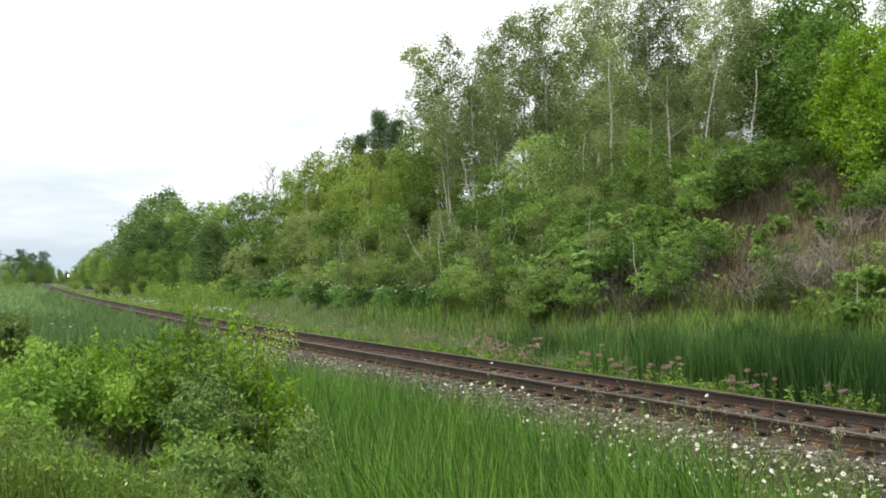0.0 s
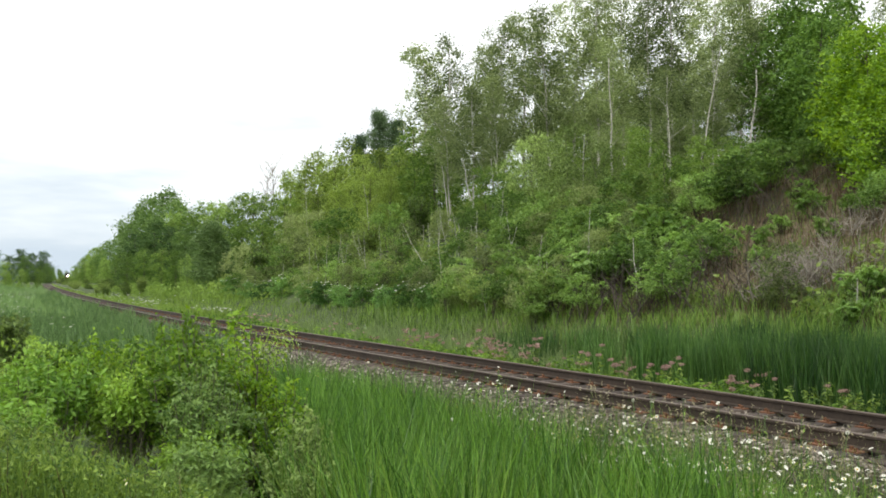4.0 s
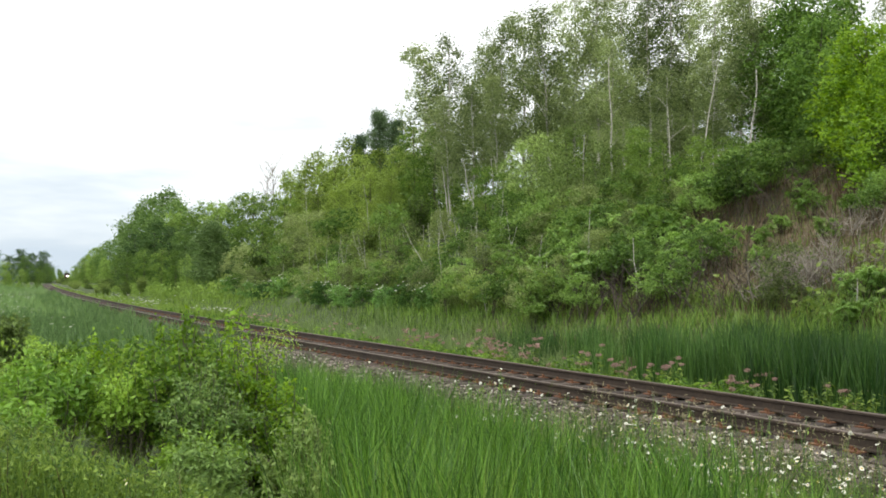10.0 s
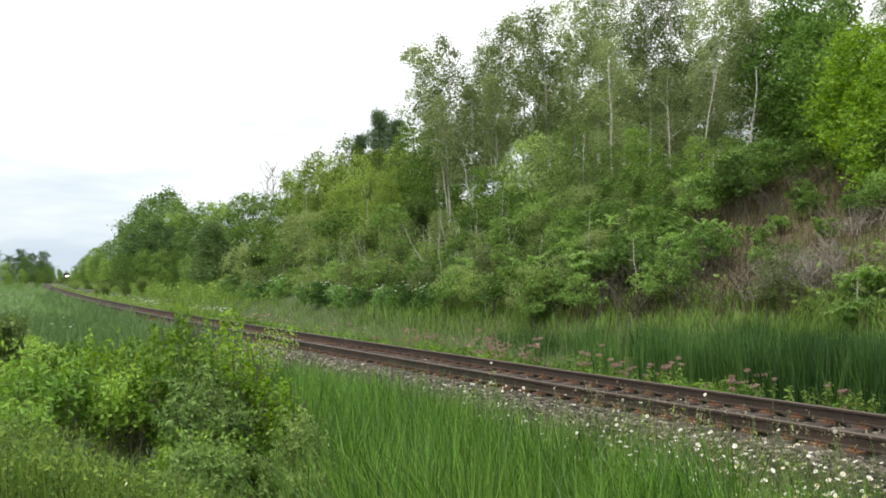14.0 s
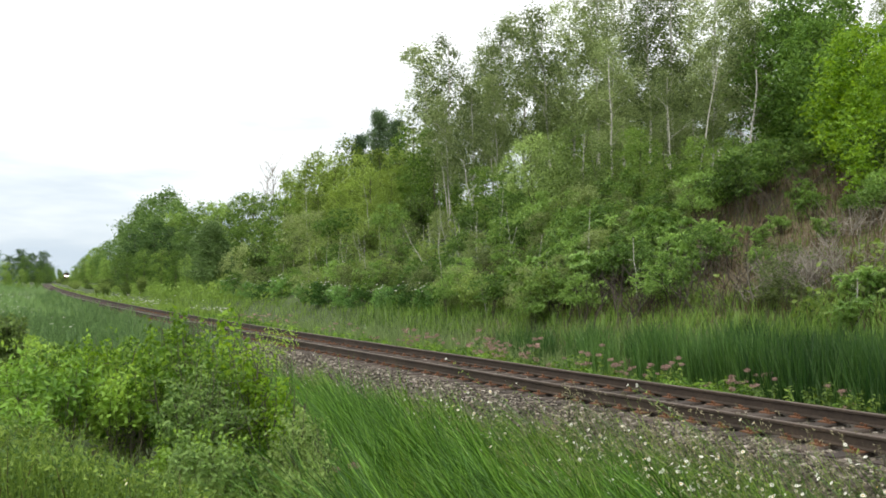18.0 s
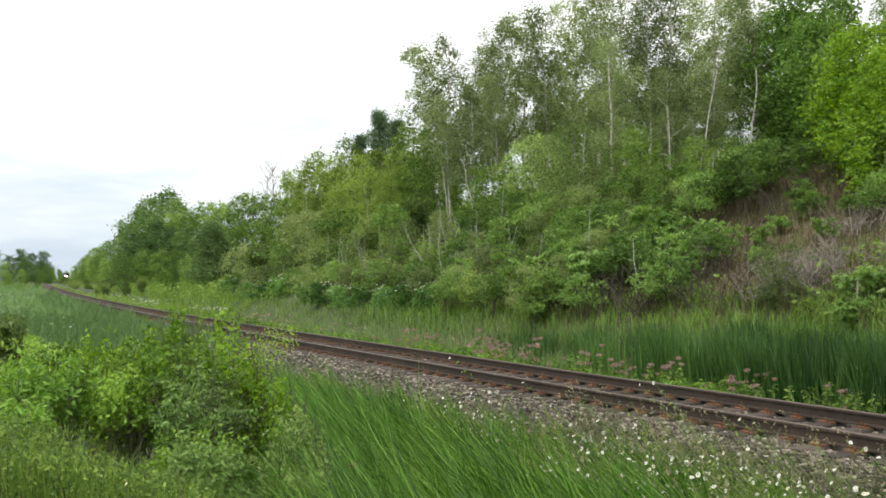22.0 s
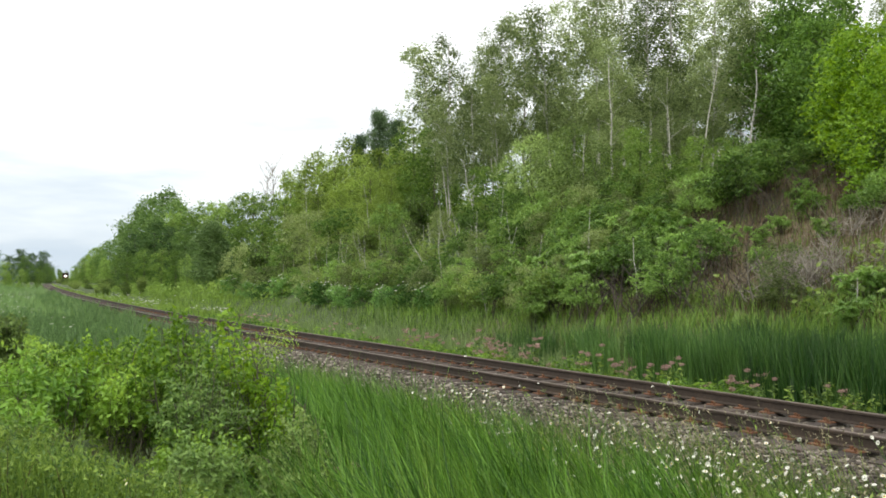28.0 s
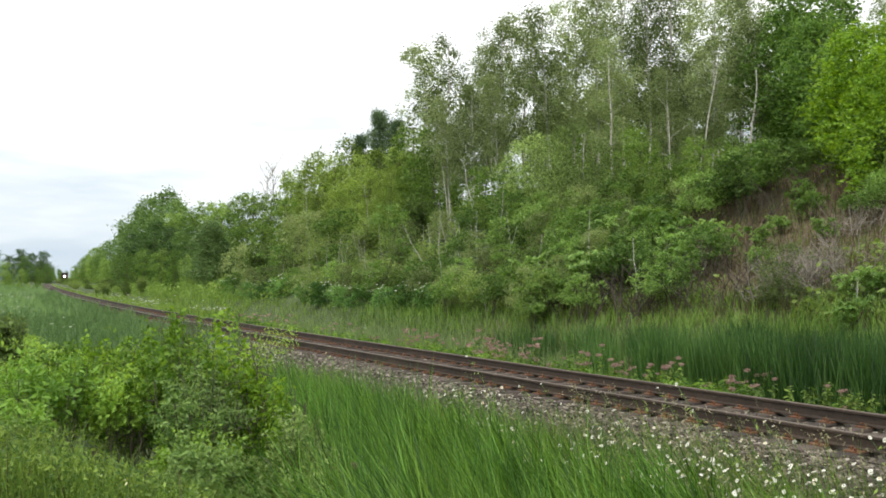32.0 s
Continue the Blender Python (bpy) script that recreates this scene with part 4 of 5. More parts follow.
stand('leafy', [(-6.7, 50.2, 1.3), (-5.3, 47.6, 1.1), (-4.0, 45.2, 1.1), (-2.8, 42.8, 1.1), (-1.6, 41.1, 1.1), (-0.7, 39.4, 1.1), (-8.1, 53.4, 1.1), (-10.4, 58.7, 1.4), (-12.0, 61.5, 1.1), (-13.8, 64.7, 1.2), (-16.5, 70.9, 1.5)])
stand('sumac', [(7.9, 33.5, 2.0), (7.3, 33.7, 1.8), (8.0, 31.3, 1.7), (5.2, 32.1, 1.7), (4.6, 32.7, 1.7), (3.7, 33.8, 1.7), (6.2, 31.4, 1.7), (7.3, 29.5, 1.7), (10.5, 22.8, 1), (10.9, 22.2, 1), (3.2, 33.4, 1.7), (8.7, 30.0, 1.7), (9.5, 21.4, 1)])
stand('sumac', [(7.5, 35.0, 1.7), (5.0, 34.2, 1.7), (5.4, 37.4, 1.7), (7.7, 34.1, 1.7), (5.9, 39.2, 1.7), (5.1, 36.1, 1.7), (4.8, 31.2, 1.7), (6.2, 35.8, 1.7), (5.4, 31.7, 1.7), (7.8, 32.0, 1.7)])
stand('brush', [(10.1, 25.0, 1.0), (9.7, 25.8, 0.9), (10.5, 24.8, 1), (12.4, 27.4, 0.9), (8.4, 29.6, 0.9), (8.3, 33.8, 0.9), (6.1, 35.7, 1.0)])
stand('sumac', [(10.2, 29.4, 0.9), (11.2, 29.8, 0.8), (12.3, 30.2, 1.0), (13.0, 29.0, 0.9), (11.7, 27.6, 0.8), (9.7, 27.4, 0.9), (12.5, 31.8, 1.0)])
stand('brush', [(9.2, 25.2, 0.9), (10.9, 25.2, 0.9), (7.4, 31.6, 0.9)])
stand('sapling', [(3.1, 30.8, 1.7), (4.5, 29.4, 1.7), (6.4, 27.4, 1.7), (5.9, 30.4, 2.2), (8.3, 28.4, 1.9)])
stand('thicket', [(4.3, 30.2, 1.5), (5.7, 27.6, 1.5), (9.4, 28.6, 1.2), (10.4, 30.8, 1.3), (11.4, 31.6, 1.3), (12.2, 32.4, 1.4), (13.0, 33.0, 1.4), (8.6, 30.8, 1.4), (6.6, 30.2, 1.5), (5.2, 29.9, 1.3), (8.2, 25.2, 1.3), (7.0, 28.2, 1.4), (5.3, 32.4, 1.5), (5.7, 30.5, 1.5), (6.0, 28.5, 1.7), (6.4, 28.0, 1.5), (7.3, 29.1, 1.5), (7.2, 26.8, 1.5), (7.9, 27.4, 1.5), (8.8, 26.0, 1.5), (4.7, 33.1, 1.5)])
# distant trees on the near side of the line, and brush beside the far bend
stand("oak", [(-175.0, 380, 12.0), (-184.0, 385, 12.0), (-192.0, 380, 12.5), (-200.0, 385, 12.0), (-168.0, 385, 9.0), (-186.0, 400, 15.5), (-178.0, 405, 15.0), (-196.0, 395, 16.5), (-206.0, 400, 15.0), (-217.0, 405, 16.0), (-190.0, 420, 14.0)])
stand("aspen", [(-164.0, 420, 9.0), (-172.0, 395, 8.0), (-95.0, 205, 5.0), (-101.0, 210, 6.5), (-89.0, 200, 4.5), (-108.0, 215, 6.0), (-115.0, 222, 6.5)])
stand("aspen", [(-146.1, 360, 6.9), (-136.7, 340, 8.0), (-131.0, 330, 9.0), (-125.7, 320, 10.0), (-116.5, 300, 10.7), (-107.0, 280, 11.2), (-114.4, 290, 7.5), (-100.5, 260, 7.7), (-94.6, 250, 9.1), (-85.6, 230, 9.4), (-171.4, 420, 6.1), (-121.0, 300, 5.5)])
stand("aspen", [(-162.0, 365, 4.5), (-170.0, 370, 5.5), (-178.0, 372, 5.0), (-186.0, 374, 6.5), (-194.0, 372, 6.0), (-203.0, 376, 6.0), (-176.0, 350, 5.0), (-184.0, 352, 5.5)])
stand("shrub", [(-156.3, 372, 3.1), (-158.7, 380, 3.4), (-155.8, 376, 3.3), (-157.9, 384, 3.5), (-155.1, 380, 4.1), (-154.9, 366, 2.9)])
for i in range(26):
    s = 115 + i * 7.5
    x, y = along(s, plant_rng.uniform(4.5, 9.0))
    plant("shrub", float(x), float(y), plant_rng.uniform(1.5, 2.6), False)
for i in range(30):
    s = 330 + i * 16
    x, y = along(s, plant_rng.uniform(12, 19))
    plant("aspen", float(x), float(y), plant_rng.uniform(5, 9), False)
    x, y = along(s + 120, plant_rng.uniform(-14, -7))
    plant("aspen", float(x), float(y), plant_rng.uniform(5, 9), False)


stem_rng = np.random.default_rng(77)


def pale_stem(x, y, x_top, tall, r):
    """A pale bare trunk that leans from its foot at x to x_top."""
    ob = tagged(empty("bare_birch", x, y, height(x, y)), "pale leaning birch with few bare branches", "tree", "bare stems in the wood")
    g = Geo()
    spine = bent(stem_rng, (0, 0, -0.2), (x_top - x, 0, tall), tall * 0.022, 8)
    g.tube(spine, np.linspace(r * 0.62, r * 0.3, 8), 6)
    child("trunk", g.mesh("trunk", BARK_WHITE, True), ob)
    for k in range(3):
        p, a = spine[3 + k], stem_rng.uniform(0, 6.28)
        b = Geo()
        b.tube(bent(stem_rng, p, p + np.array([math.cos(a) * 0.7, math.sin(a) * 0.4, stem_rng.uniform(0.2, 0.7)]) * min(1, tall / 4), 0.05, 5), np.linspace(r * 0.22, r * 0.08, 5), 4)
        child("branch", b.mesh("branch", BARK_WHITE, True), ob)


pale_stem(0.48, 56.90, 0.21, 4.36, 0.07)
pale_stem(1.99, 52.90, 1.22, 4.02, 0.07)
pale_stem(2.86, 52.30, 2.93, 4.02, 0.06)
pale_stem(3.25, 52.20, 3.12, 3.70, 0.06)
pale_stem(-0.31, 43.00, -1.98, 2.95, 0.035)
pale_stem(6.17, 28.70, 6.00, 2.24, 0.03)
pale_stem(1.66, 34.20, 1.49, 1.09, 0.022)
pale_stem(9.60, 37.80, 9.45, 4.54, 0.06)
pale_stem(10.56, 38.00, 12.01, 6.68, 0.06)
pale_stem(13.14, 38.40, 13.38, 4.74, 0.09)
pale_stem(-5.30, 66.20, -5.64, 4.85, 0.05)
pale_stem(0.93, 47.30, 0.79, 1.76, 0.05)
pale_stem(8.38, 44.20, 8.28, 7.25, 0.07)
pale_stem(3.73, 32.70, 3.89, 1.75, 0.025)
pale_stem(9.96, 21.90, 10.01, 0.99, 0.025)
pale_stem(-11.40, 76.40, -11.79, 6.76, 0.05)
pale_stem(6.48, 43.10, 6.76, 4.20, 0.05)

# thin pale stems standing among the shrubs
for i in range(34):
    s = 25 + 36 * stem_rng.uniform()
    o = stem_rng.uniform(8.8, 15.0)
    x, y = along(s, o)
    tall = stem_rng.uniform(1.8, 3.6)
    pale_stem(float(x), float(y), float(x) + stem_rng.normal(0, 0.12) * tall, tall, 0.024)


# ---- undergrowth that hides the slope's soil ----
def undergrowth(name, s0, s1, o0, o1, count, leaf, material, tall, label, seed):
    rng = np.random.default_rng(seed)
    n = count // 30
    s, o = rng.uniform(s0, s1, n), rng.uniform(o0, o1, n)
    x, y = along(s, o)
    d = np.hypot(x - 12.6, y - 31.5)
    keep = d > 6.0
    x, y = x[keep], y[keep]
    z = height(x, y)
    r = tall * rng.uniform(0.4, 1.0, len(x))
    g = Geo()
    pts = np.concatenate([cloud(rng, (a, b, c + q * 0.35), q, 30, 0.7) for a, b, c, q in zip(x, y, z, r)])
    g.leaves(pts, rng, leaf, 0.55)
    tagged(new(name, g.mesh(name, material)), label, "undergrowth", kind="stuff")


undergrowth("undergrowth", 5, 60, 9.5, 32, 45000, 0.2, LEAF["shrub"], 0.8, "low leafy undergrowth covering the wooded bank", 21)
undergrowth("undergrowth", 55, 150, 8.5, 32, 50000, 0.3, LEAF["aspen"], 1.3, "low leafy undergrowth at the foot of the trees", 22)


# ---- blades: grass, reeds and stalks ----
def blade_field(name, s0, s1, o0, o1, count, tall, wide, material, label, seed, category="grass", lean=0.25, near=1.6):
    rng = np.random.default_rng(seed)
    s = s0 + (s1 - s0) * rng.uniform(0, 1, count) ** near
    o = rng.uniform(o0, o1, count)
    x, y = along(s, o)
    z = height(x, y)
    clump = np.array([noise.noise((a * 0.6, b * 0.6, seed)) for a, b in zip(x, y)])
    t = tall * rng.uniform(0.55, 1.1, count) * (1 + 0.7 * clump)
    ln = rng.normal(0, lean, (count, 2)) * t[:, None]
    g = Geo()
    g.blades(np.stack([x, y, z - 0.05], 1), t, np.full(count, wide) * (1 + s / 50), ln, rng)
    return tagged(new(name, g.mesh(name, material)), label, category, kind="stuff")


blade_field("verge_grass", 4, 140, 2.5, 9.0, 26000, 0.5, 0.02, FOOT, "mixed yellow-green verge grass beyond the rails", 31)
blade_field("slope_grass", 8, 34, 8.8, 20.0, 12000, 0.4, 0.018, FOOT, "sparse green grass on the bare bank", 40, near=1.0)
blade_field("dead_stalks", 8, 36, 8.8, 21.0, 13000, 0.7, 0.018, STRAW, "dry brown dead stalks on the bare bank", 32, near=1.0)
blade_field("meadow_grass", 26, 130, -3.4, -1.55, 18000, 0.78, 0.02, MEADOW, "grass growing up the edge of the ballast", 39, near=1.0)
blade_field("meadow_grass", 22, 70, -13.0, -2.3, 26000, 0.8, 0.02, MEADOW, "blue-green meadow grass beside the line", 33, near=1.2)
blade_field("meadow_grass", 60, 330, -13.0, -1.8, 22000, 0.95, 0.03, MEADOW, "blue-green meadow grass beside the line", 36, near=1.2)
blade_field("verge_grass", 60, 330, 1.8, 9.0, 20000, 0.7, 0.03, FOOT, "mixed yellow-green verge grass beyond the rails", 37, near=1.2)
blade_field("bank_grass", 2, 40, 7.6, 10.5, 16000, 0.62, 0.02, GRASS_PALE, "light green grass at the foot of the bank", 38)
blade_field("reed_bed", 20, 45, 5.0, 8.0, 5000, 0.9, 0.02, REED, "pale green reeds in the far ditch", 34)


def seed_grass(s0, s1, o0, o1, count, seed):
    """A patch of thin stalks with pale seed heads at the ballast's edge."""
    rng = np.random.default_rng(seed)
    s, o = rng.uniform(s0, s1, count), rng.uniform(o0, o1, count)
    x, y = along(s, o)
    foot = along((s0 + s1) / 2, (o0 + o1) / 2)
    foot = np.array([float(foot[0]), float(foot[1]), height(float(foot[0]), float(foot[1]))])
    t = rng.uniform(0.35, 0.8, count)
    ln = rng.normal(0, 0.15, (count, 2)) * t[:, None]
    base = np.stack([x, y, height(x, y)], 1) - foot
    base[:, 2] -= 0.04
    g, h = Geo(), Geo()
    g.blades(base, t, np.full(count, 0.007), ln, rng, 0.1)
    tip = base + np.concatenate([ln, t[:, None]], 1)
    for k in range(3):
        h.leaves(tip + rng.normal(0, 0.012, (count, 3)) - np.array([0, 0, 0.02 * k]), rng, 0.042, 0.32, -0.5)
    patch = tagged(new("seed_grass", g.mesh("seed_grass", FOOT)), "thin grass stalks with tan seed heads beside the rails", "grass", "seed grass beside the rails", "stuff")
    patch.location = foot
    tagged(child("seed_heads", h.mesh("seed_heads", SEED), patch), kind="stuff")
    return patch


SEED_PATCHES = []
for i in range(14):
    for j in range(4):
        s0, o0 = 2.0 + 0.58 * i, -1.65 - 0.55 * j
        SEED_PATCHES.append(seed_grass(s0, s0 + 0.6, o0 - 0.57, o0, 70 + 34 * j, 700 + 4 * i + j))
for i in range(15):
    for j in range(2):
        s0, o0 = 10.1 + 0.8 * i, -2.4 - 0.6 * j
        SEED_PATCHES.append(seed_grass(s0, s0 + 0.82, o0 - 0.62, o0, 90 + 40 * j - 4 * i, 760 + 2 * i + j))


def tuft(seed, count, radius, tall, wide, material, lean=0.17, name="blades"):
    rng = np.random.default_rng(seed)
    r, a = radius * np.sqrt(rng.uniform(0, 1, count)), rng.uniform(0, 6.28, count)
    t = tall * rng.uniform(0.6, 1.12, count)
    g = Geo()
    g.blades(np.stack([r * np.cos(a), r * np.sin(a), np.full(count, -0.12)], 1), t, np.full(count, wide), rng.normal(0, lean, (count, 2)) * t[:, None], rng)
    return g.mesh(name, material)


PALE_TUFTS = [tuft(56 + i, 240, 0.5, 1.45, 0.017, GRASS_PALE) for i in range(3)]
EDGE_TUFTS = [tuft(53 + i, 80, 0.5, 0.75, 0.013, GRASS_PALE, 0.2) for i in range(3)]
GRASS_TUFTS = [tuft(50 + i, 280, 0.5, 1.65, 0.018, GRASS) for i in range(4)]
CATTAIL_TUFTS = [tuft(60 + i, 250, 0.6, 2.3, 0.026, CATTAIL, 0.09) for i in range(3)]
RUSH_TUFTS = [tuft(64 + i, 230, 0.6, 2.3, 0.026, RUSH, 0.09) for i in range(3)]
WIND_GRASS, WIND_REEDS = [], []
tuft_rng = random.Random(17)
s = 0.8
while s < 30:
    o = -2.7
    while o > -7.6:
        ss, oo = s + tuft_rng.uniform(-0.25, 0.25), o + tuft_rng.uniform(-0.2, 0.2)
        x, y = along(ss, oo)
        x, y = float(x), float(y)
        if x > -0.19 * y + 0.25 and y > 5.5:
            ob = tagged(new("grass_clump", PALE_TUFTS[tuft_rng.randrange(3)] if ss < 6.5 + tuft_rng.uniform(-5, 4) or oo > -3.2 else GRASS_TUFTS[tuft_rng.randrange(4)]), "tall green grass clump bending in the wind", "grass", "tall grass beside the ballast", "stuff")
            edge = 0.55 if oo > -3.0 else 0.78 if oo > -3.5 else 1.0
            if oo > -3.1 and tuft_rng.random() < 0.45:
                bpy.data.objects.remove(ob)
                o -= 0.62
                continue
            WIND_GRASS.append((ob, x, y, height(x, y), tuft_rng.uniform(0, 6.28), edge * tuft_rng.uniform(0.85, 1.12) * (0.7 if ss < 3.5 else 1.0)))
        o -= 0.62
    s += 0.62
reed_g = Geo()
reed_g.tube([(0, 0, -0.1), (0.01, 0, 0.4), (0.0, 0.01, 0.8), (0.03, 0, 1.0), (0.09, 0, 1.06)], [0.006, 0.006, 0.006, 0.005, 0.003], 5)
dry_reed = tagged(new("dry_reed", reed_g.mesh("dry_reed", DRY_REED, True)), "single dry yellow reed stalk with a bent tip", "reed")
WIND_GRASS.append((dry_reed, 0.34, 8.9, height(0.34, 8.9), 0.0, 1.0))
for i in range(125):
    ss, oo = 2.0 + 11 * tuft_rng.random(), -2.35 - 1.2 * tuft_rng.random() ** 0.7
    x, y = along(ss, oo)
    x, y = float(x), float(y)
    ob = tagged(new("grass_clump", EDGE_TUFTS[i % 3]), "thin pale grass clump growing through the ballast", "grass", "tall grass beside the ballast", "stuff")
    WIND_GRASS.append((ob, x, y, height(x, y), tuft_rng.uniform(0, 6.28), tuft_rng.uniform(0.7, 1.2)))
s = 0.0
while s < 27:
    o = max(4.1, 4.1 + 0.36 * (s - 8.5)) if s < 15 else 6.2
    while o < 8.1:
        x, y = along(s + tuft_rng.uniform(-0.3, 0.3), o + tuft_rng.uniform(-0.3, 0.3))
        x, y = float(x), float(y)
        z = height(x, y)
        tall = (0.98 if s < 14 else 0.98 - 0.06 * (s - 14)) + tuft_rng.uniform(-0.3, 0.14) - z
        if s < 17 or tuft_rng.random() < 1.3 - 0.05 * s:
            ob = tagged(new("cattail_clump", (CATTAIL_TUFTS if s < 14.5 + tuft_rng.uniform(-2, 2) else RUSH_TUFTS)[tuft_rng.randrange(3)]), "dark green cattail clump standing in the ditch", "cattails", "cattail bed", "stuff")
            WIND_REEDS.append((ob, x, y, z, tuft_rng.uniform(0, 6.28), max(0.3, tall / 2.3)))
        o += 0.72
    s += 0.72


# ---- near bank: bushes and saplings ----
def near_bush(name, label, x, y, top, wide, material, leaf, narrow, seed, mains, per_main, leafy=46, bark=BARK_GREY, bare=0.15, skirt=0.0):
    """A bush on the near bank whose top stands at the height top over the rails."""
    z = height(x, y)
    trunks, crown, pivot = shoots(seed, top - z, wide, mains, per_main, leaf, narrow, leafy, bare, skirt=skirt)
    ob = tagged(empty(name, x, y, z), label, "shrub", "bushes on the near bank")
    for w, twigs in trunks:
        child("stem", w.mesh("stem", bark, True), ob)
    c = child("foliage", crown.mesh("foliage", material), ob)
    SWAYING.append((c, ob))
    return ob


GREEN_BUSH, GREY_BUSH, ASH = "dense bright green bush with rounded leaves", "grey-green willow bush with narrow leaves", "light green ash sapling on the near bank"
PALE_BUSH = "pale yellow-green willow bush with small narrow leaves"
LIME_BUSH = "fresh yellow-green bush with broad leaves"
near_bush("bush", GREEN_BUSH, -2.55, 9.1, 1.2, 0.85, LEAF["bush"], 0.062, 0.62, 71, 9, 20, 64, skirt=0.42)
near_bush("bush", LIME_BUSH, -2.0, 9.6, 1.42, 0.55, LEAF["lime"], 0.06, 0.62, 72, 6, 12, 50)
near_bush("bush", LIME_BUSH, -1.65, 9.2, 1.1, 0.42, LEAF["lime"], 0.06, 0.5, 84, 5, 10, 46)
near_bush("bush", LIME_BUSH, -2.95, 10.5, 1.5, 0.8, LEAF["lime"], 0.065, 0.62, 81, 7, 13, 50)
near_bush("bush", GREEN_BUSH, -3.6, 10.9, 1.3, 0.75, LEAF["bush"], 0.065, 0.62, 85, 6, 12, 50)
near_bush("bush", GREEN_BUSH, -3.05, 8.8, 0.95, 0.5, LEAF["bush"], 0.055, 0.6, 88, 6, 14, 52, skirt=0.5)
near_bush("bush", GREEN_BUSH, -3.45, 9.7, 0.9, 0.65, LEAF["bush"], 0.06, 0.6, 98, 7, 14, 54)
near_bush("bush", GREEN_BUSH, -2.15, 8.2, 0.55, 0.55, LEAF["bush"], 0.055, 0.55, 90, 6, 13, 54)
near_bush("bush", GREEN_BUSH, -4.0, 8.1, 0.55, 0.6, LEAF["weed"], 0.05, 0.45, 92, 6, 12, 50)
near_bush("willow_bush", PALE_BUSH, -1.25, 8.1, 0.62, 0.5, LEAF["willow"], 0.05, 0.4, 73, 9, 17, 70, bare=0.05)
near_bush("willow_bush", GREY_BUSH, -2.2, 8.4, 1.05, 0.6, LEAF["olive"], 0.055, 0.4, 74, 8, 18, 62, bare=0.05)
near_bush("willow_bush", GREY_BUSH, -1.95, 7.7, 0.45, 0.55, LEAF["olive"], 0.055, 0.4, 97, 8, 15, 60, bare=0.05)
near_bush("willow_bush", PALE_BUSH, -1.12, 7.5, 0.3, 0.45, LEAF["willow"], 0.05, 0.4, 86, 8, 15, 64, bare=0.05)
near_bush("ash_sapling", ASH, -3.6, 8.7, 1.12, 0.6, LEAF["ash"], 0.085, 0.36, 75, 6, 12, 34, skirt=0.35)
near_bush("ash_sapling", ASH, -3.75, 7.9, 0.78, 0.55, LEAF["ash"], 0.075, 0.36, 94, 6, 11, 34)
near_bush("ash_sapling", ASH, -4.35, 9.4, 1.1, 0.65, LEAF["ash"], 0.085, 0.36, 76, 5, 10, 30)
near_bush("leafy_bush", LIME_BUSH, -7.3, 15.2, 1.3, 0.6, LEAF["willow"], 0.08, 0.6, 77, 6, 12, 44)
near_bush("bush", GREEN_BUSH, -6.3, 15.5, 0.75, 1.0, LEAF["bush"], 0.08, 0.6, 78, 6, 14, 44)
near_bush("bush", LIME_BUSH, -5.2, 14.2, 1.0, 1.1, LEAF["lime"], 0.08, 0.6, 79, 7, 14, 44)
near_bush("bush", LIME_BUSH, -4.0, 13.4, 1.12, 0.9, LEAF["lime"], 0.08, 0.6, 82, 7, 14, 44)
near_bush("poplar_sapling", "thin poplar sapling rising above the bushes", -2.45, 10.3, 1.72, 0.35, LEAF["lime"], 0.075, 0.7, 80, 3, 6, 34)
near_bush("poplar_sapling", "thin poplar sapling rising above the bushes", -3.05, 11.6, 1.6, 0.3, LEAF["lime"], 0.08, 0.7, 89, 2, 6, 34)


def weed_field(name, material, places, leaf, tall, seed, label):
    """Low weeds as one mass of leaves."""
    rng = np.random.default_rng(seed)
    g = Geo()
    for x0, x1, y0, y1, n in places:
        x, y = rng.uniform(x0, x1, n), rng.uniform(y0, y1, n)
        z = height(x, y)
        g.leaves(np.stack([x, y, z + tall * rng.uniform(0, 1, n) ** 1.4], 1), rng, leaf, 0.35, 0.1, -0.5)
    tagged(new(name, g.mesh(name, material)), label, "weeds", kind="stuff")


weed_field("near_weeds", LEAF["weed"], [(-5.0, -3.1, 6.2, 7.9, 5000), (-3.1, -0.6, 6.2, 7.0, 4200), (-9, -3.9, 8.4, 16, 24000)], 0.052, 0.4, 90, "mixed green weeds on the near bank")
weed_field("near_weeds", LEAF["olive"], [(-5.0, -3.1, 6.2, 7.9, 4400), (-3.1, -0.6, 6.2, 7.0, 3800)], 0.045, 0.42, 93, "grey-green weeds on the near bank")


def bank_blades():
    """Grass and dry stalks among the weeds on the near bank."""
    rng = np.random.default_rng(95)
    for name, material, n, tall, label in (("near_grass", FOOT, 5000, 0.55, "rough grass among the weeds"), ("dry_stalks", STRAW, 220, 0.6, "dry brown stalks among the weeds")):
        x = rng.uniform(-5.0, -0.4, n)
        y = 6.2 + rng.uniform(0, 1, n) * np.where(x < -3.3, 1.5, 1.0)
        t = tall * rng.uniform(0.5, 1.1, n)
        g = Geo()
        g.blades(np.stack([x, y, height(x, y) - 0.03], 1), t, np.full(n, 0.009), rng.normal(0, 0.25, (n, 2)) * t[:, None], rng)
        tagged(new(name, g.mesh(name, material)), label, "grass", kind="stuff")


bank_blades()
weed_field("far_weeds", LEAF["bush"], [(-12, -4, 14, 26, 20000)], 0.09, 0.8, 91, "bright green weeds beside the bushes")


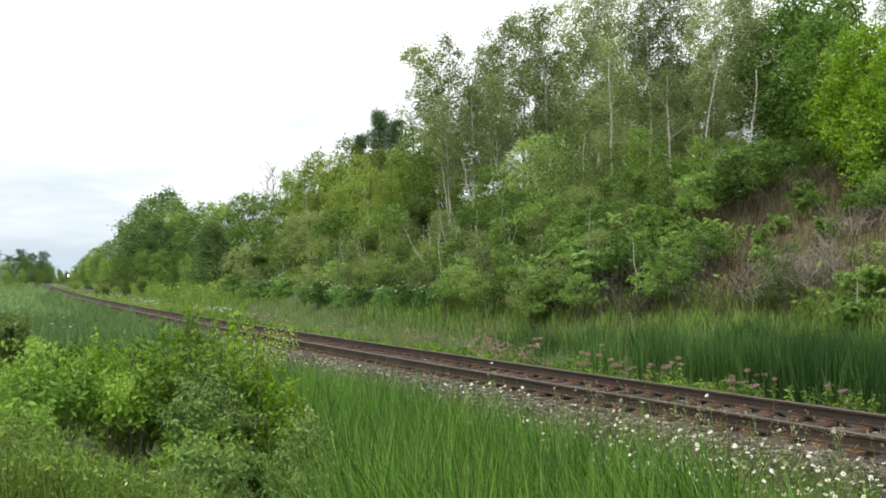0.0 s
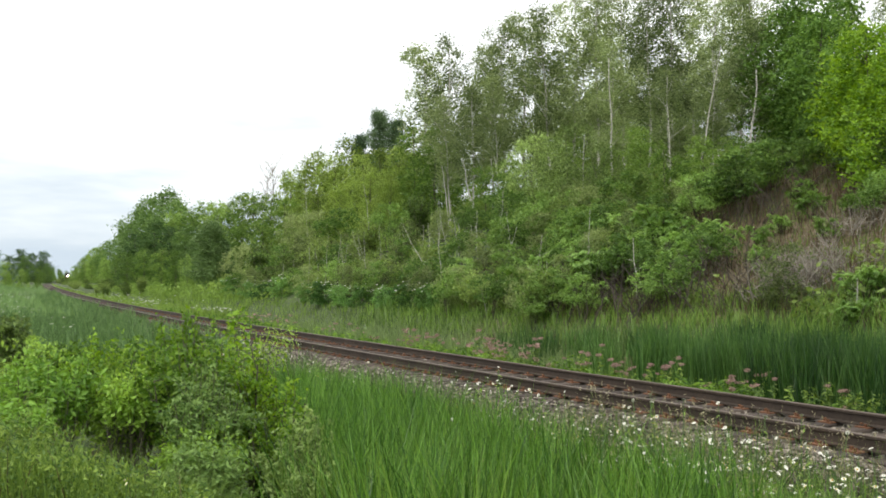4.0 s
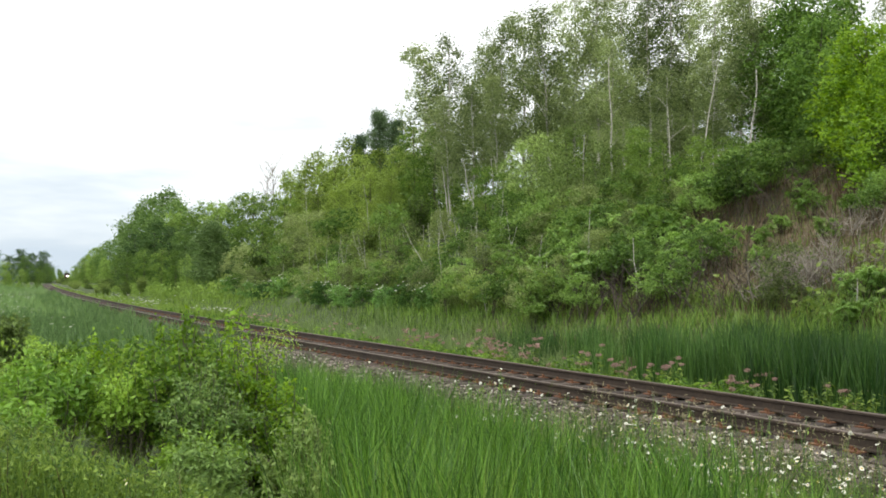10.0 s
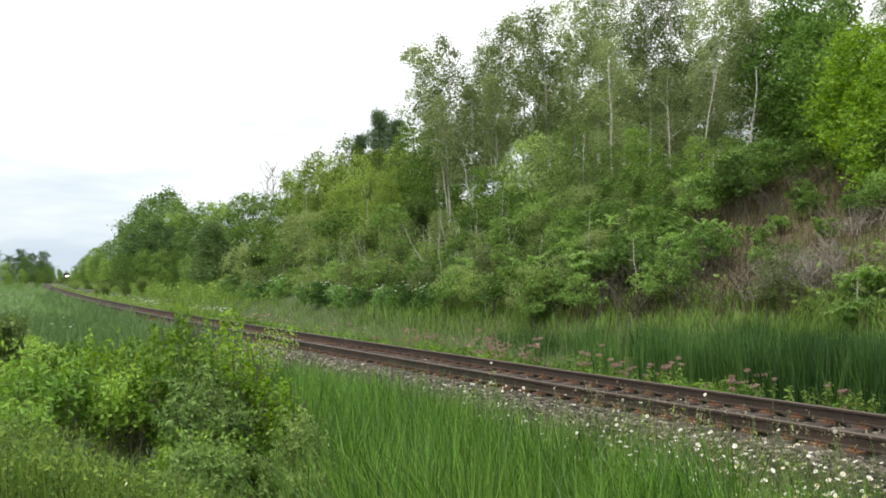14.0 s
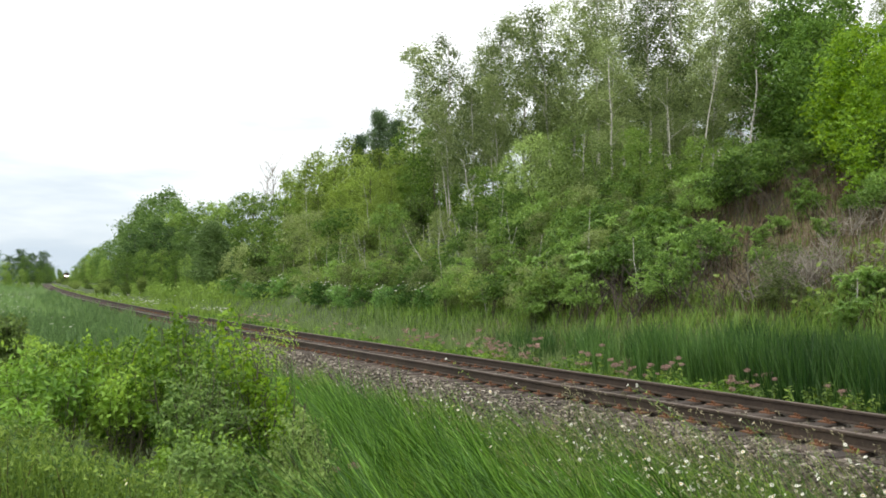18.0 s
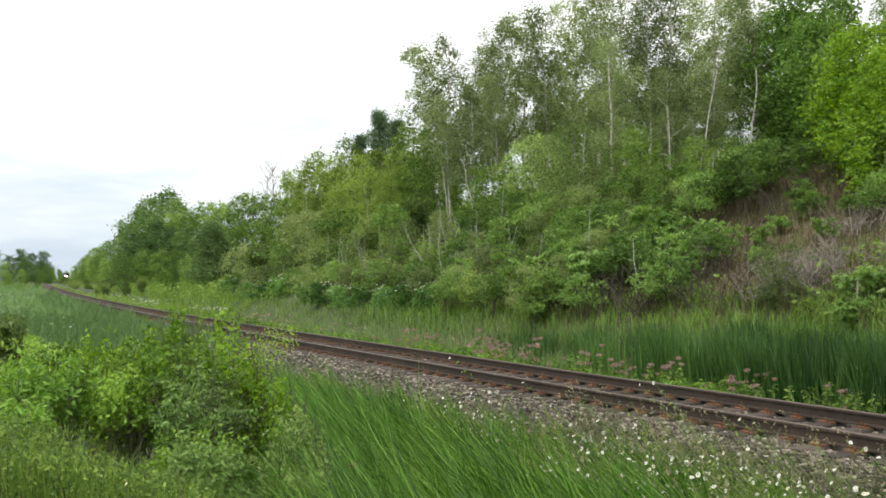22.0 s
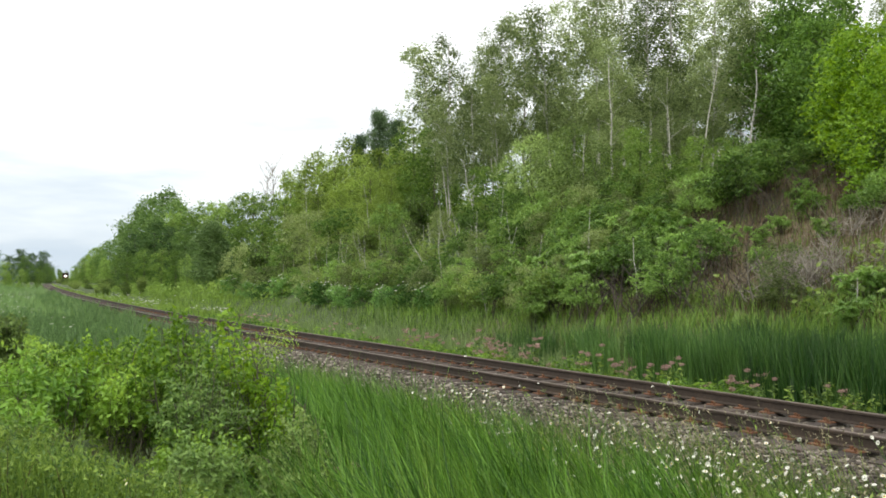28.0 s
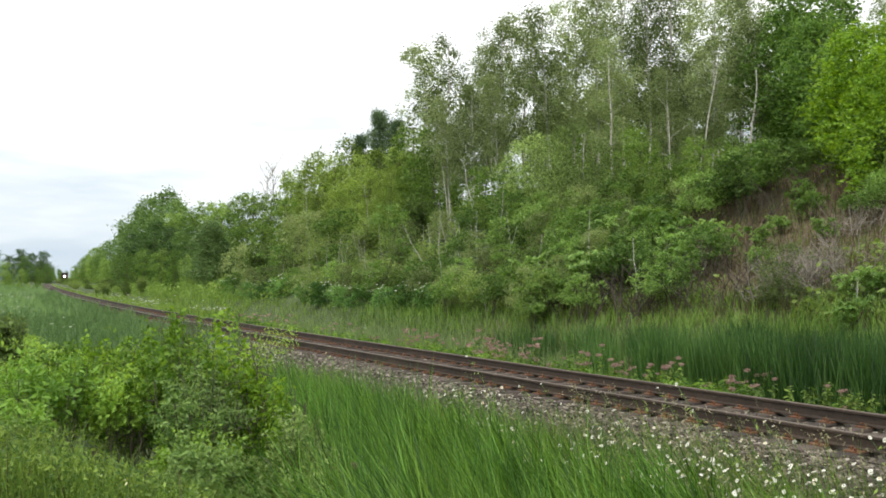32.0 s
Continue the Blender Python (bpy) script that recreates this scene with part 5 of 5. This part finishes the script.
# ---- flowers ----
def two_tone(a, b, name, mat_a, mat_b):
    """One mesh of two gathered shapes with a material each."""
    both = Geo()
    both.v, both.f, both.n = list(a.v), list(a.f), a.n
    k = len(a.f)
    both.put(np.concatenate(b.v), b.f)
    me = both.mesh(name, mat_a)
    me.materials.append(mat_b)
    me.polygons.foreach_set("material_index", [0] * k + [1] * (len(both.f) - k))
    return me


def daisy_head():
    petals, disc = Geo(), Geo()
    for j in range(12):
        a = j * math.pi / 6
        d, w = np.array([math.cos(a), math.sin(a), 0.12]), np.array([-math.sin(a), math.cos(a), 0]) * 0.0075
        petals.put([d * 0.006 - w * 0.5, d * 0.021 - w * 0.85, d * 0.022 + w * 0.85, d * 0.006 + w * 0.5], [(0, 1, 2, 3)])
    ring = [np.array([0.010 * math.cos(a), 0.010 * math.sin(a), 0.003]) for a in np.arange(6) * math.pi / 3]
    disc.put(ring + [np.array([0, 0, 0.011])], [(i, (i + 1) % 6, 6) for i in range(6)])
    return petals.mesh("flower", PETAL), disc.mesh("flower_disc", DISC)


DAISY_HEAD = daisy_head()
fl_rng = random.Random(4)
WIND_FLOWERS = []


def wild_plant(seed, stems, tall, leaf, per, spread, material=LEAF["weed"]):
    """Stalks with leaves, and the places of their tips."""
    rng = np.random.default_rng(seed)
    stalk, leaves, tips = Geo(), Geo(), []
    for i in range(stems):
        p = np.array([rng.normal(0, spread), rng.normal(0, spread), -0.05])
        e = p + np.array([rng.normal(0, 0.08), rng.normal(0, 0.08), rng.uniform(0.65, 1.0) * tall])
        stalk.tube(bent(rng, p, e, 0.008, 4), np.linspace(0.006, 0.003, 4), 3)
        t = rng.uniform(0.05, 0.92, per)[:, None]
        leaves.leaves(p + (e - p) * t + rng.normal(0, 0.03, (per, 3)), rng, leaf, 0.3, 0.4)
        tips.append(stalk.v[-1][-3:].mean(0))
    return two_tone(stalk, leaves, "foliage", STEM, material), tips


DAISIES = [wild_plant(400 + i, 4, 0.98, 0.06, 9, 0.22) for i in range(4)]


def flower_thing(name, label, category, plant_of, x, y, size, group):
    ob = tagged(empty(name, x, y, height(x, y), fl_rng.uniform(0, 6.28), size), label, category, group)
    child("foliage", plant_of[0], ob)
    return ob


for i in range(345):
    s = fl_rng.choice((3.2 + 4.5 * fl_rng.random(), 3.6 + 8.0 * fl_rng.random(), 5.0 + 22 * fl_rng.random()))
    x, y = along(s, -2.1 - 1.5 * fl_rng.random())
    ob = flower_thing("daisy_plant", "white ox-eye daisies growing at the ballast edge", "flower", DAISIES[i % 4], float(x), float(y), fl_rng.uniform(0.7, 1.15), "daisies along the ballast")
    WIND_FLOWERS.append((ob, fl_rng.uniform(0, 6.28)))
    for tip in DAISIES[i % 4][1]:
        f = child("flower", DAISY_HEAD[0], ob)
        f.location, f.rotation_euler, f.scale = tip, (fl_rng.gauss(0.25, 0.4), fl_rng.gauss(0, 0.4), 0), (0.95, 0.95, 0.95)
        if i % 3 == 0:
            child("flower_disc", DAISY_HEAD[1], f)


def mauve_head(seed):
    rng = np.random.default_rng(seed)
    g = Geo()
    g.leaves(cloud(rng, (0, 0, 0.02), 0.075, 90, 0.5), rng, 0.026, 0.8)
    return g.mesh("flower_head", PINK)


MAUVE = [mauve_head(410 + i) for i in range(3)]
JOE = [wild_plant(420 + i, 4, 1.05, 0.11, 34, 0.12) for i in range(3)]
for i in range(52):
    s = 6 + 24 * fl_rng.random()
    x, y = along(s, 3.6 + 1.6 * fl_rng.random())
    ob = flower_thing("joe_pye_weed", "tall leafy weed with dusty pink flower heads", "flower", JOE[i % 3], float(x), float(y), fl_rng.uniform(0.75, 1.2), "pink flowers beyond the rails")
    for tip in JOE[i % 3][1]:
        f = child("flower_head", MAUVE[fl_rng.randrange(3)], ob, "dusty pink flower head")
        f.location = tip


ob = flower_thing("joe_pye_weed", "leafy weed with dusty pink heads beside the bushes", "flower", JOE[1], -0.95, 8.5, 0.85, "pink flowers on the near bank")
for tip in JOE[1][1]:
    f = child("flower_head", MAUVE[0], ob, "dusty pink flower head")
    f.location = tip
for i in range(13):
    k = fl_rng.uniform(0.34, 0.47)
    y = 16.8 + 1.5 * fl_rng.random() - 18 * (k - 0.34)
    ob = flower_thing("joe_pye_weed", "tall leafy weed, sparsely flowering, before the cattails", "flower", JOE[i % 3], k * y, y, fl_rng.uniform(0.9, 1.35), "pink flowers beyond the rails")
    for tip in JOE[i % 3][1][: i % 2 + (i % 5 == 0)]:
        f = child("flower_head", MAUVE[fl_rng.randrange(3)], ob, "dusty pink flower head")
        f.location, f.scale = tip, (0.75, 0.75, 0.9)
VERGE = [wild_plant(440 + i, 8, 0.72, 0.10, 44, 0.2, LEAF["verge"]) for i in range(4)]
for i in range(330):
    s = 3 + 60 * fl_rng.random() ** 1.5
    x, y = along(s, 2.3 + 2.1 * fl_rng.random())
    flower_thing("verge_weed", "low bright green leafy weed on the verge", "weed", VERGE[i % 4], float(x), float(y), (fl_rng.uniform(0.45, 1.2) if i % 11 else 1.35) * (0.75 if s < 10 else 1.0), "weeds beyond the rails")


GOLDENROD = [wild_plant(460 + i, 7, 0.85, 0.075, 46, 0.16) for i in range(4)]
for i in range(84):
    x = -5.2 + 4.6 * fl_rng.random()
    y = 6.5 + (1.8 if x < -3.2 else 0.6) * fl_rng.random()
    flower_thing("goldenrod_plant", "leafy upright goldenrod not yet in flower", "weed", GOLDENROD[i % 4], x, y, fl_rng.uniform(0.45, 0.85) * (1 if x < -3.2 else 0.5), "weeds on the near bank")
for i in range(9):
    x, y = -2.4 + 1.6 * fl_rng.random(), 6.35 + 0.25 * fl_rng.random()
    ob = flower_thing("daisy_plant", "white ox-eye daisies among weeds on the near bank", "flower", DAISIES[i % 4], x, y, fl_rng.uniform(0.32, 0.5), "daisies on the near bank")
    for tip in DAISIES[i % 4][1]:
        f = child("flower", DAISY_HEAD[0], ob)
        f.location, f.rotation_euler = tip, (fl_rng.gauss(0, 0.4), fl_rng.gauss(0, 0.4), 0)
        child("flower_disc", DAISY_HEAD[1], f)


def verge_flowers(s0, s1, o0, o1, count, head, material, label, seed):
    """Small flower heads that stand over the grass of the verge."""
    rng = np.random.default_rng(seed)
    s, o = rng.uniform(s0, s1, count), rng.uniform(o0, o1, count)
    keep = np.array([noise.noise((a * 0.12, b * 0.4, seed)) for a, b in zip(s, o)]) > 0.05
    x, y = along(s[keep], o[keep])
    z = height(x, y)
    g, h = Geo(), Geo()
    t = rng.uniform(0.55, 0.95, len(x))
    base = np.stack([x, y, z], 1)
    g.blades(base, t, np.full(len(x), 0.014), np.zeros((len(x), 2)), rng, 0.0)
    for k in range(5):
        h.leaves(base + np.stack([rng.normal(0, head * 0.6, len(x)), rng.normal(0, head * 0.6, len(x)), t], 1), rng, head, 0.9)
    field = tagged(new("verge_flowers", g.mesh("verge_flowers", STEM)), label, "flower", kind="stuff")
    tagged(child("flower_heads", h.mesh("flower_heads", material), field), kind="stuff")


verge_flowers(50, 130, 2.6, 7.5, 260, 0.08, PETAL, "scattered white flowers in the grass along the line", 501)
verge_flowers(20, 48, 3.2, 6.0, 160, 0.09, PINK, "dusty pink flowers in the verge grass", 503)
verge_flowers(40, 130, -11.0, -4.0, 300, 0.06, PETAL, "scattered white flowers in the near meadow", 504)


# ---- the locomotive, far down the line, with its lamps lit ----
def locomotive():
    body_paint = grain_material("dark_maroon_paint", [(0.3, (0.035, 0.016, 0.014)), (0.7, (0.07, 0.026, 0.022))], 2.0, rough=0.5)
    black = plain_material("black_steel", (0.02, 0.02, 0.02), 0.7)
    lamp = plain_material("lit_headlight", (1.0, 0.86, 0.68), 0.3, glow=40.0)
    glass = plain_material("dark_cab_glass", (0.02, 0.025, 0.03), 0.1)
    loco = tagged(new("locomotive"), "distant diesel locomotive with bright headlights on", "locomotive")

    def bevelled(name, boxes, material, label=""):
        bm = bmesh.new()
        for lo, hi in boxes:
            m = Matrix.LocRotScale([(a + b) / 2 for a, b in zip(lo, hi)], None, [b - a for a, b in zip(lo, hi)])
            bmesh.ops.create_cube(bm, size=1, matrix=m)
        bmesh.ops.bevel(bm, geom=bm.edges[:], offset=0.06, segments=1, affect="EDGES")
        me = bpy.data.meshes.new(name)
        bm.to_mesh(me)
        bm.free()
        me.materials.append(material)
        return child(name, me, loco, label)

    bevelled("nose", [((-0.95, 0.9, 1.5), (0.95, 3.0, 3.1))], body_paint)
    bevelled("cab", [((-1.5, 3.0, 1.5), (1.5, 5.4, 4.5))], body_paint)
    bevelled("hood", [((-0.95, 5.4, 1.5), (0.95, 20.0, 4.4))], body_paint)
    bevelled("frame", [((-1.55, 0.6, 1.15), (1.55, 20.6, 1.5)), ((-1.5, 0.3, 0.35), (1.5, 0.6, 1.5))], black)
    bevelled("fuel_tank", [((-1.3, 8.5, 0.45), (1.3, 12.5, 1.15))], black)
    for x in (-0.8, 0.8):
        bevelled("windscreen", [((x - 0.5, 2.96, 3.35), (x + 0.5, 3.02, 4.05))], glass)
    bevelled("headlight", [((-0.42, 0.8, 2.6), (0.42, 0.92, 3.05))], lamp, "bright twin headlight")
    for y in (2.6, 4.4, 6.2, 15.0, 16.8, 18.6):
        bm = bmesh.new()
        bmesh.ops.create_cone(bm, cap_ends=True, segments=16, radius1=0.5, radius2=0.5, depth=1.6, matrix=Matrix.Translation((0, y, 0.5)) @ Matrix.Rotation(math.pi / 2, 4, "Y"))
        me = bpy.data.meshes.new("wheelset")
        bm.to_mesh(me)
        bm.free()
        me.materials.append(black)
        child("wheelset", me, loco)
    return loco


loco = locomotive()


# ---- everything that moves ----
WIND = [(0, 8), (1, 4), (2, 2.5), (3, 2), (4.5, 2), (6, 2), (9, 0), (11, 1), (12, 3), (13, 4), (14, 8), (14.5, 11), (15.5, 25), (16.5, 32), (17.2, 29), (18, 34),
        (19, 39), (20, 38), (21, 35), (22, 30), (23, 30), (24, 24), (25, 19), (26.5, 19), (27.5, 21), (28.5, 23), (29.3, 20), (30, 15), (31, 18), (32, 22)]
TREE_WIND = [(0, 0.1), (2, 0.5), (3, 0.3), (5.5, 0.1), (9, 0.3), (11, 0.3), (13, 0.65), (14.5, 0.7), (17, 0.9), (20, 0.85), (22, 1.0), (25, 1.1), (27.5, 0.9), (28.5, 0.9), (29.5, 0.15), (30.5, 0.8), (31, 1.1), (32, 1.05)]


def wind_at(table, t):
    return float(np.interp(t, [a for a, b in table], [b for a, b in table]))


def motions():
    half = np.arange(0, 32.01, 0.5)
    for ob, x, y, z, phase, size in WIND_GRASS:
        ob.scale = (1, 1, size)
        rows = []
        for t in half:
            w = wind_at(WIND, max(0, t - 0.25 + 0.05 * x))
            w *= 1 + 0.45 * min(1.0, w / 30)
            f = 1.0 + (1.5 + 0.13 * w) * math.sin(t * 4.1 + phase + 0.9 * x)
            rows.append((float(t),
                         Matrix.Translation((x, y, z)) @ Matrix.Rotation(radians(-(w + f)), 4, Vector((-0.15, 1.0, 0))) @ Matrix.Rotation(phase, 4, "Z")))
        walk(ob, rows)
    for k, patch in enumerate(SEED_PATCHES):
        rows, p = [], patch.location.copy()
        for t in half:
            w = 1.15 * wind_at(WIND, t) + (1.0 + 0.1 * wind_at(WIND, t)) * math.sin(t * 4.6 + k * 0.8)
            skew = Matrix.Rotation(radians(-w * 0.85), 4, Vector((-0.15, 1.0, 0)))
            rows.append((float(t), Matrix.Translation(p) @ skew))
        walk(patch, rows)
    for ob, phase in WIND_FLOWERS:
        rows, p, turn = [], ob.location.copy(), Matrix.Rotation(ob.rotation_euler.z, 4, "Z")
        for t in half:
            w = wind_at(WIND, max(0, t - 0.25 + 0.05 * p.x))
            w = 1.5 * w + (1.0 + 0.12 * w) * math.sin(t * 4.4 + phase)
            rows.append((float(t), Matrix.Translation(p) @ Matrix.Rotation(radians(-w), 4, Vector((-0.15, 1.0, 0))) @ turn))
        walk(ob, rows)
    for ob, x, y, z, phase, size in WIND_REEDS:
        ob.scale = (1, 1, size)
        rows = []
        for t in np.arange(0, 32.01, 1.0):
            w = 0.16 * wind_at(WIND, t) + 1.2 * math.sin(t * 2.3 + phase)
            rows.append((float(t), Matrix.Translation((x, y, z)) @ Matrix.Rotation(radians(-w), 4, "Y") @ Matrix.Rotation(phase, 4, "Z")))
        walk(ob, rows)
    for k, (crown, ob) in enumerate(SWAYING):
        p = crown.location.copy()
        back = Matrix.Rotation(-ob.rotation_euler.z, 4, "Z")
        rows = []
        for t in np.arange(0, 32.01, 1.0):
            w = (2.6 if p.z > 0.3 else 5.5) * wind_at(TREE_WIND, t) + 0.35 * math.sin(t * 1.9 + k * 1.7)
            rows.append((float(t), Matrix.Translation(p) @ back @ Matrix.Rotation(radians(-w), 4, "Y") @ back.inverted()))
        walk(crown, rows)
    rows = []
    for t in (0.0, 8.0, 16.0, 24.0, 32.0):
        s = 640 - 4.4 * t
        x, y = along(s, 0)
        rows.append((t, Matrix.Translation((float(x), float(y), float(grade(s)))) @ Matrix.Rotation(turn_at(s), 4, "Z")))
    walk(loco, rows)
    walk(clouds, [(0.0, pose(0, 0, 0, 0, 0, 0.7)), (32.0, pose(0, 0, 0, 0, 0, -0.7))])


motions()
